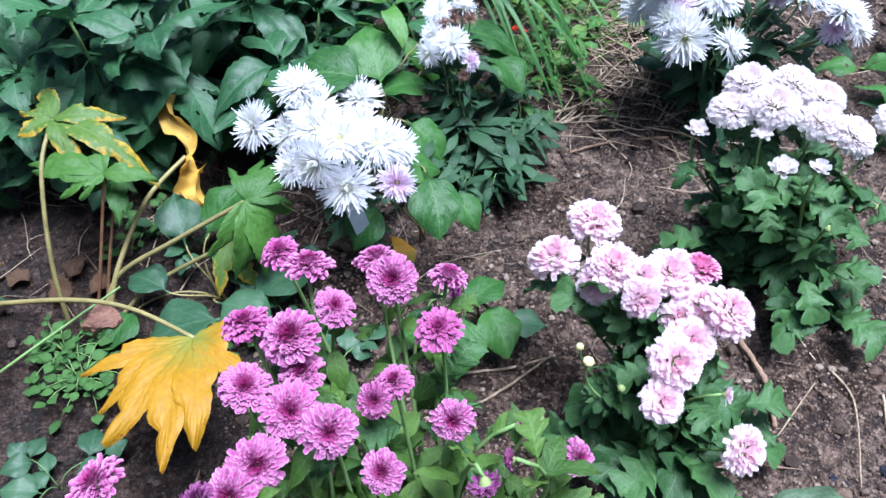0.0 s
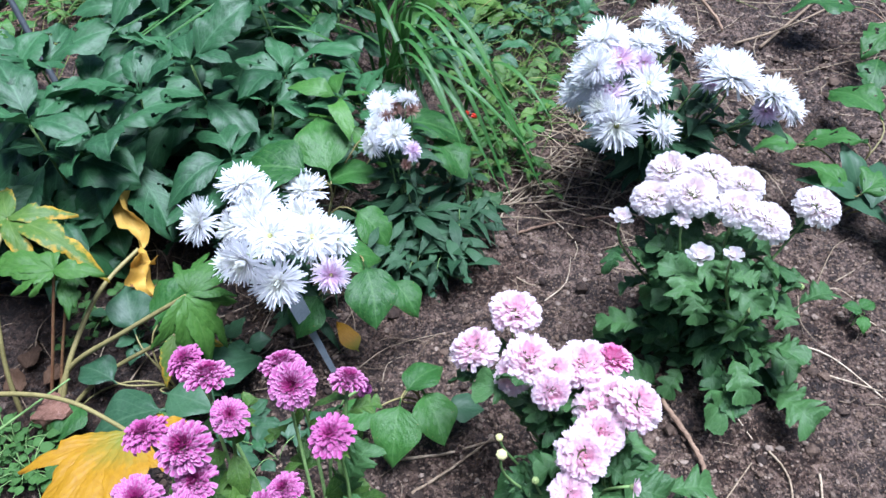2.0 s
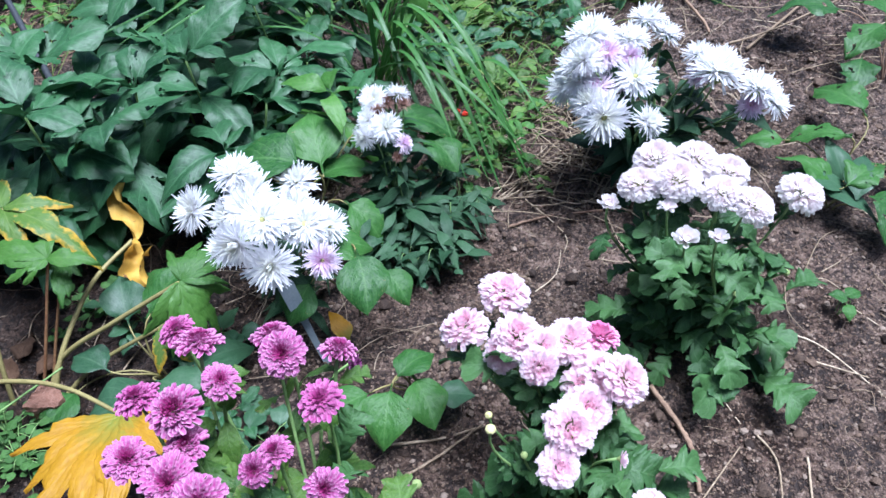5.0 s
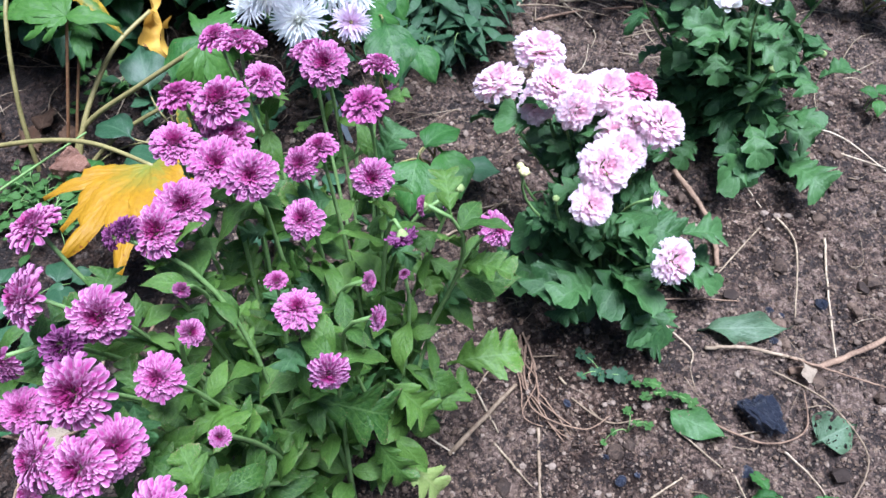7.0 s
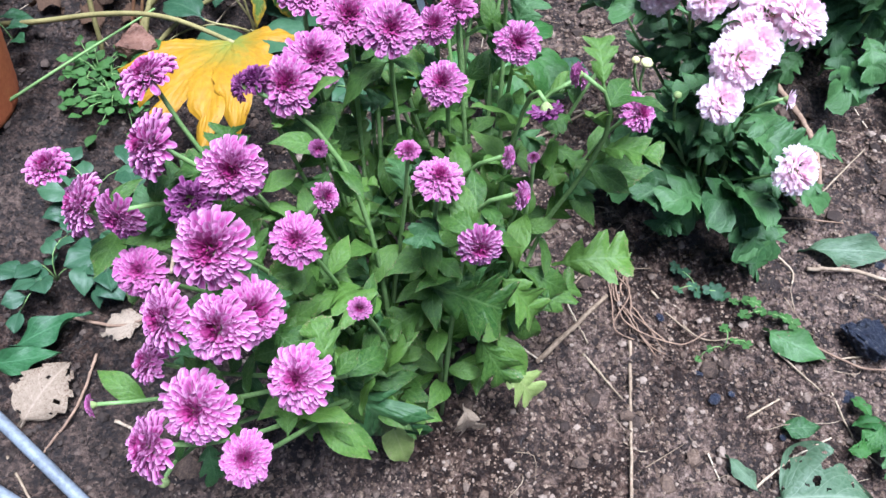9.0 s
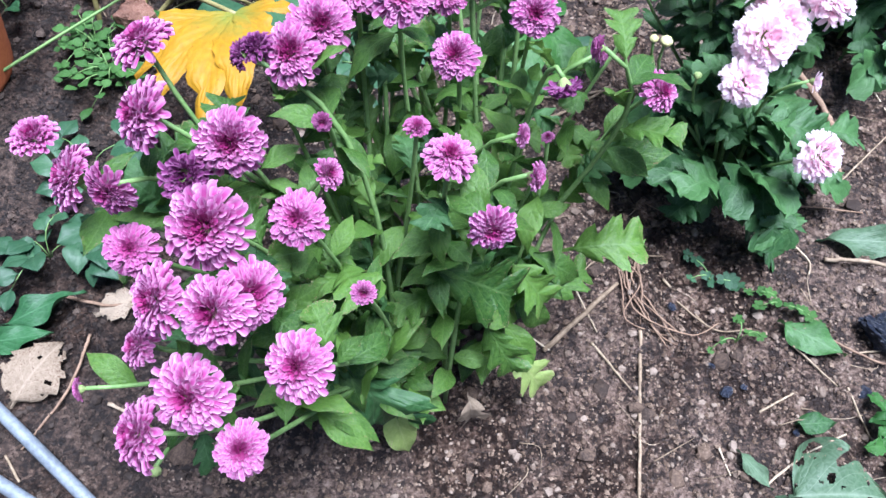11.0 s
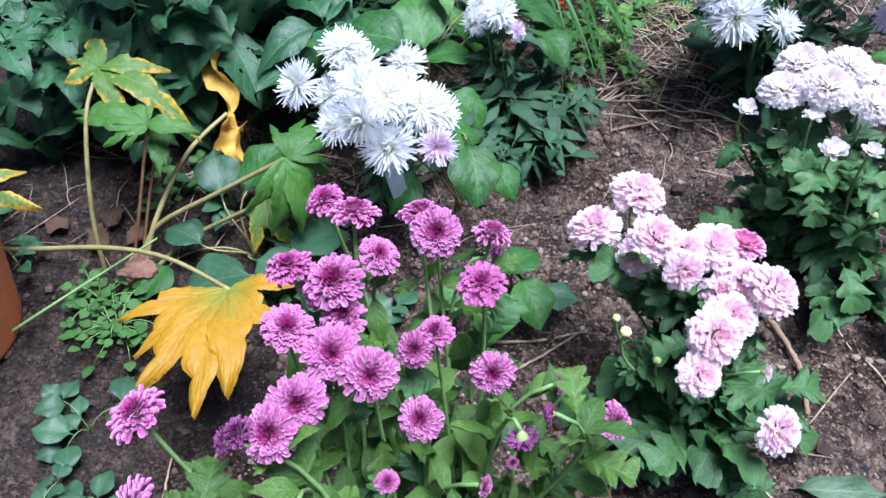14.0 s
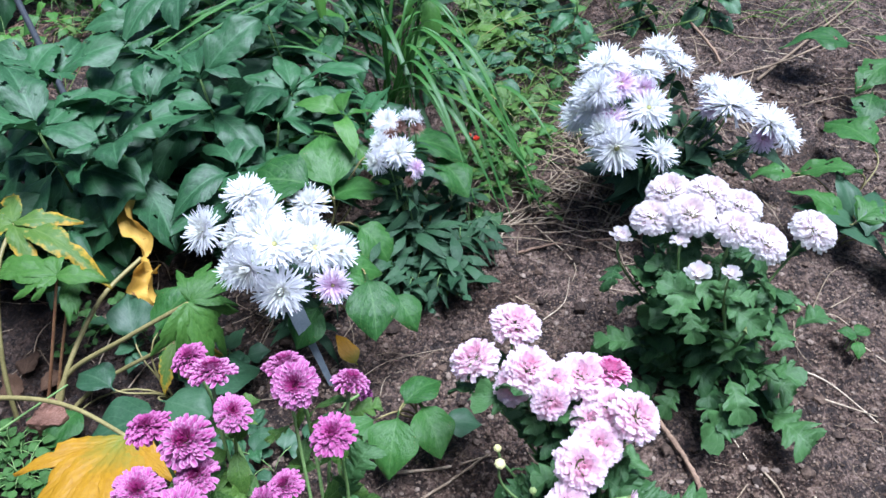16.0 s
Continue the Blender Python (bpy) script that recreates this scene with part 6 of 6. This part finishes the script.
weed("round_leaf_weed", "grey-green round-leaved weed on the soil", (-0.46, 0.40), 14, 0.06, 0.042, BLUE_LEAVES, 6, 0.03)
weed("round_leaf_weed", "grey-green round-leaved weed on the soil", (-0.40, 0.30), 10, 0.05, 0.04, BLUE_LEAVES, 7, 0.03)
weed("clover", "small trailing clover on damp soil", (0.318, 0.292), 16, 0.04, 0.0135, CLOVER_GREEN, 8)
weed("clover", "small grey-green clover on damp soil", (0.25, 0.315), 9, 0.04, 0.018, CLOVER_GREY, 9)
weed("clover", "small trailing clover on damp soil", (0.272, 0.252), 5, 0.03, 0.014, CLOVER_GREEN, 10)
weed("ground_weed", "bright green low weeds beside the straw", (0.12, 1.16), 45, 0.13, 0.04, SPOON_LEAVES + EDGE_LEAVES[:1], 11, 0.04)
weed("ground_weed", "bright green low weeds in the straw", (0.20, 1.12), 36, 0.12, 0.04, SPOON_LEAVES + EDGE_LEAVES[:1], 31, 0.04)
weed("ground_weed", "bright green low weeds in the straw", (0.27, 1.28), 36, 0.12, 0.04, SPOON_LEAVES + EDGE_LEAVES[:1], 32, 0.05)
weed("ground_weed", "green low weeds behind the straw", (0.25, 1.5), 45, 0.16, 0.04, SPOON_LEAVES + EDGE_LEAVES[:1], 12, 0.05)
for k, (x, y, n, rad, size) in enumerate([(0.19, 1.30, 44, 0.09, 0.045), (0.2, 1.14, 40, 0.08, 0.034), (0.31, 1.52, 44, 0.1, 0.055), (0.24, 1.72, 50, 0.12, 0.075), (0.14, 1.6, 50, 0.11, 0.075), (0.33, 1.9, 46, 0.14, 0.075), (0.12, 1.42, 44, 0.09, 0.06), (0.5, 1.95, 30, 0.14, 0.05), (0.2, 1.95, 30, 0.12, 0.06)]):
    weed("ground_weed", "mixed green weeds among grass and dead stems", (x, y), n, rad, size, (SPOON_LEAVES + MUM_LEAVES_LIGHT[:2], YOUNG_LEAVES, SHRUB_LEAVES[:3], WEED_LEAVES + SPOON_DARK)[k % 4], 140 + k, 0.07)
weed("ground_weed", "green low weeds under the small aster", (0.06, 0.85), 24, 0.06, 0.02, BLUE_LEAVES, 13, 0.03)
for k, (x, y) in enumerate([(0.07, 0.90), (0.11, 0.93), (0.09, 0.86), (0.0, 0.87), (0.04, 0.84), (0.13, 0.99), (-0.02, 0.93), (0.10, 1.05)]):
    weed("lance_leaf_weed", "dark narrow-leaved low plant on soil", (x, y), 22, 0.04, 0.055, ASTER_LEAVES, 80 + k, 0.06, "plant", "narrow-leaved plants")
for k, (x, y) in enumerate([(-0.78, 1.62), (-0.92, 1.58), (-0.7, 1.68), (-0.86, 1.75)]):
    weed("ground_weed", "yellow-green low weeds beside the stake", (x, y), 24, 0.09, 0.05, YOUNG_LEAVES + SPOON_LEAVES, 180 + k, 0.07)
weed("seedling", "small green leaves at the soil edge", (0.43, 0.165), 9, 0.035, 0.038, EDGE_LEAVES + MUM_LEAVES[:2], 14, 0.02)

# red fruit among the grass
for x, y in ((0.128, 1.20), (0.142, 1.185)):
    lump("red_berry", "small red berry among grass blades", "berry", (x, y), 0.014, RED_BERRY, 4, 1.0, 3, "berries").location.z += 0.06


# ---------------------------------------------------------------- pot, rods, stake, tag
def lathe(name, profile, material, sides=48):
    verts, faces = [], []
    for rr, z in profile:
        for k in range(sides):
            a = 2 * math.pi * k / sides
            verts.append((rr * math.cos(a), rr * math.sin(a), z))
    for i in range(len(profile) - 1):
        for k in range(sides):
            a, b = i * sides + k, i * sides + (k + 1) % sides
            faces.append((a, b, b + sides, a + sides))
    return mesh_of(name, verts, faces, material)


pot = thing("flower_pot", on_soil(-0.694, 0.51), "ribbed orange terracotta flower pot on soil", "pot")
piece("body", lathe("body", [(0.0, 0.0), (0.085, 0.0), (0.09, 0.004)] + [(0.09 + 0.028 * k / 24 + (0.0012 if k % 2 else 0), 0.008 + 0.16 * k / 24) for k in range(25)] + [(0.108, 0.165), (0.09, 0.02), (0.0, 0.015)], TERRACOTTA), pot)
piece("rim", lathe("rim", [(0.117, 0.165), (0.127, 0.168), (0.129, 0.175), (0.129, 0.19), (0.126, 0.196), (0.112, 0.196), (0.109, 0.19), (0.11, 0.165)], TERRACOTTA), pot)
pot.scale = (1.12, 1.12, 1.15)
piece("potting_soil", dome_mesh("potting_soil", SOIL, 0.107, 0.015, 0.05, 3, 24, 5, 0.165), pot)

for pts in ([(-0.56, 0.182), (-0.30, 0.004)], [(-0.53, 0.088), (-0.38, 0.022)]):
    a, b = on_soil(*pts[0], 0.02), on_soil(*pts[1], 0.012)
    d = b - a
    line = [Vector((0, 0, 0)), d * 0.02, d * 0.98, d]
    rod = new("metal_rod", tube("metal_rod", line, 0.0062, 0.0062, STEEL, 16))
    rod.location = a
    tagged(rod, "grey galvanised metal rod lying on soil", "rod", "metal rods")

stake_low, stake_top = on_soil(-0.585, 1.19, -0.02), Vector((-0.74, 1.36, 0.44))
stake = thing("plant_stake", stake_low, "thin dark grey leaning plant stake in soil", "stake")
axis = stake_top - stake_low
piece("rod", tube("rod", [axis * (k / 24) for k in range(25)], 0.006, 0.006, DARK_STEEL, 12, 0.12, 5), stake)


def plant_tag():
    """A flat pointed stem that widens into a writing plate."""
    foot, head = on_soil(-0.075, 0.685, -0.01), Vector((-0.118, 0.70, 0.165))
    d = head - foot
    n = Vector((0.15, -0.8, 0.5)).normalized()
    side = d.cross(n).normalized()
    up = side.cross(d).normalized()
    profile = [(0.0, 0.001), (0.06, 0.004), (0.55, 0.0052), (0.62, 0.008), (0.68, 0.0108), (0.96, 0.0112), (1.0, 0.009)]
    verts, faces = [], []
    for s, w in profile:
        c = d * s
        for a, b in ((-1, -1), (1, -1), (1, 1), (-1, 1)):
            verts.append(c + side * (a * w) + up * (b * 0.0008))
    for i in range(len(profile) - 1):
        for k in range(4):
            a, b = i * 4 + k, i * 4 + (k + 1) % 4
            faces.append((a, b, b + 4, a + 4))
    faces += [(3, 2, 1, 0), tuple(len(verts) - 4 + k for k in range(4))]
    ob = new("plant_tag", mesh_of("plant_tag", verts, faces, TAG_PLASTIC, smooth=False))
    ob.location = foot
    tagged(ob, "blank grey plastic plant tag stuck in soil", "plant tag")


plant_tag()
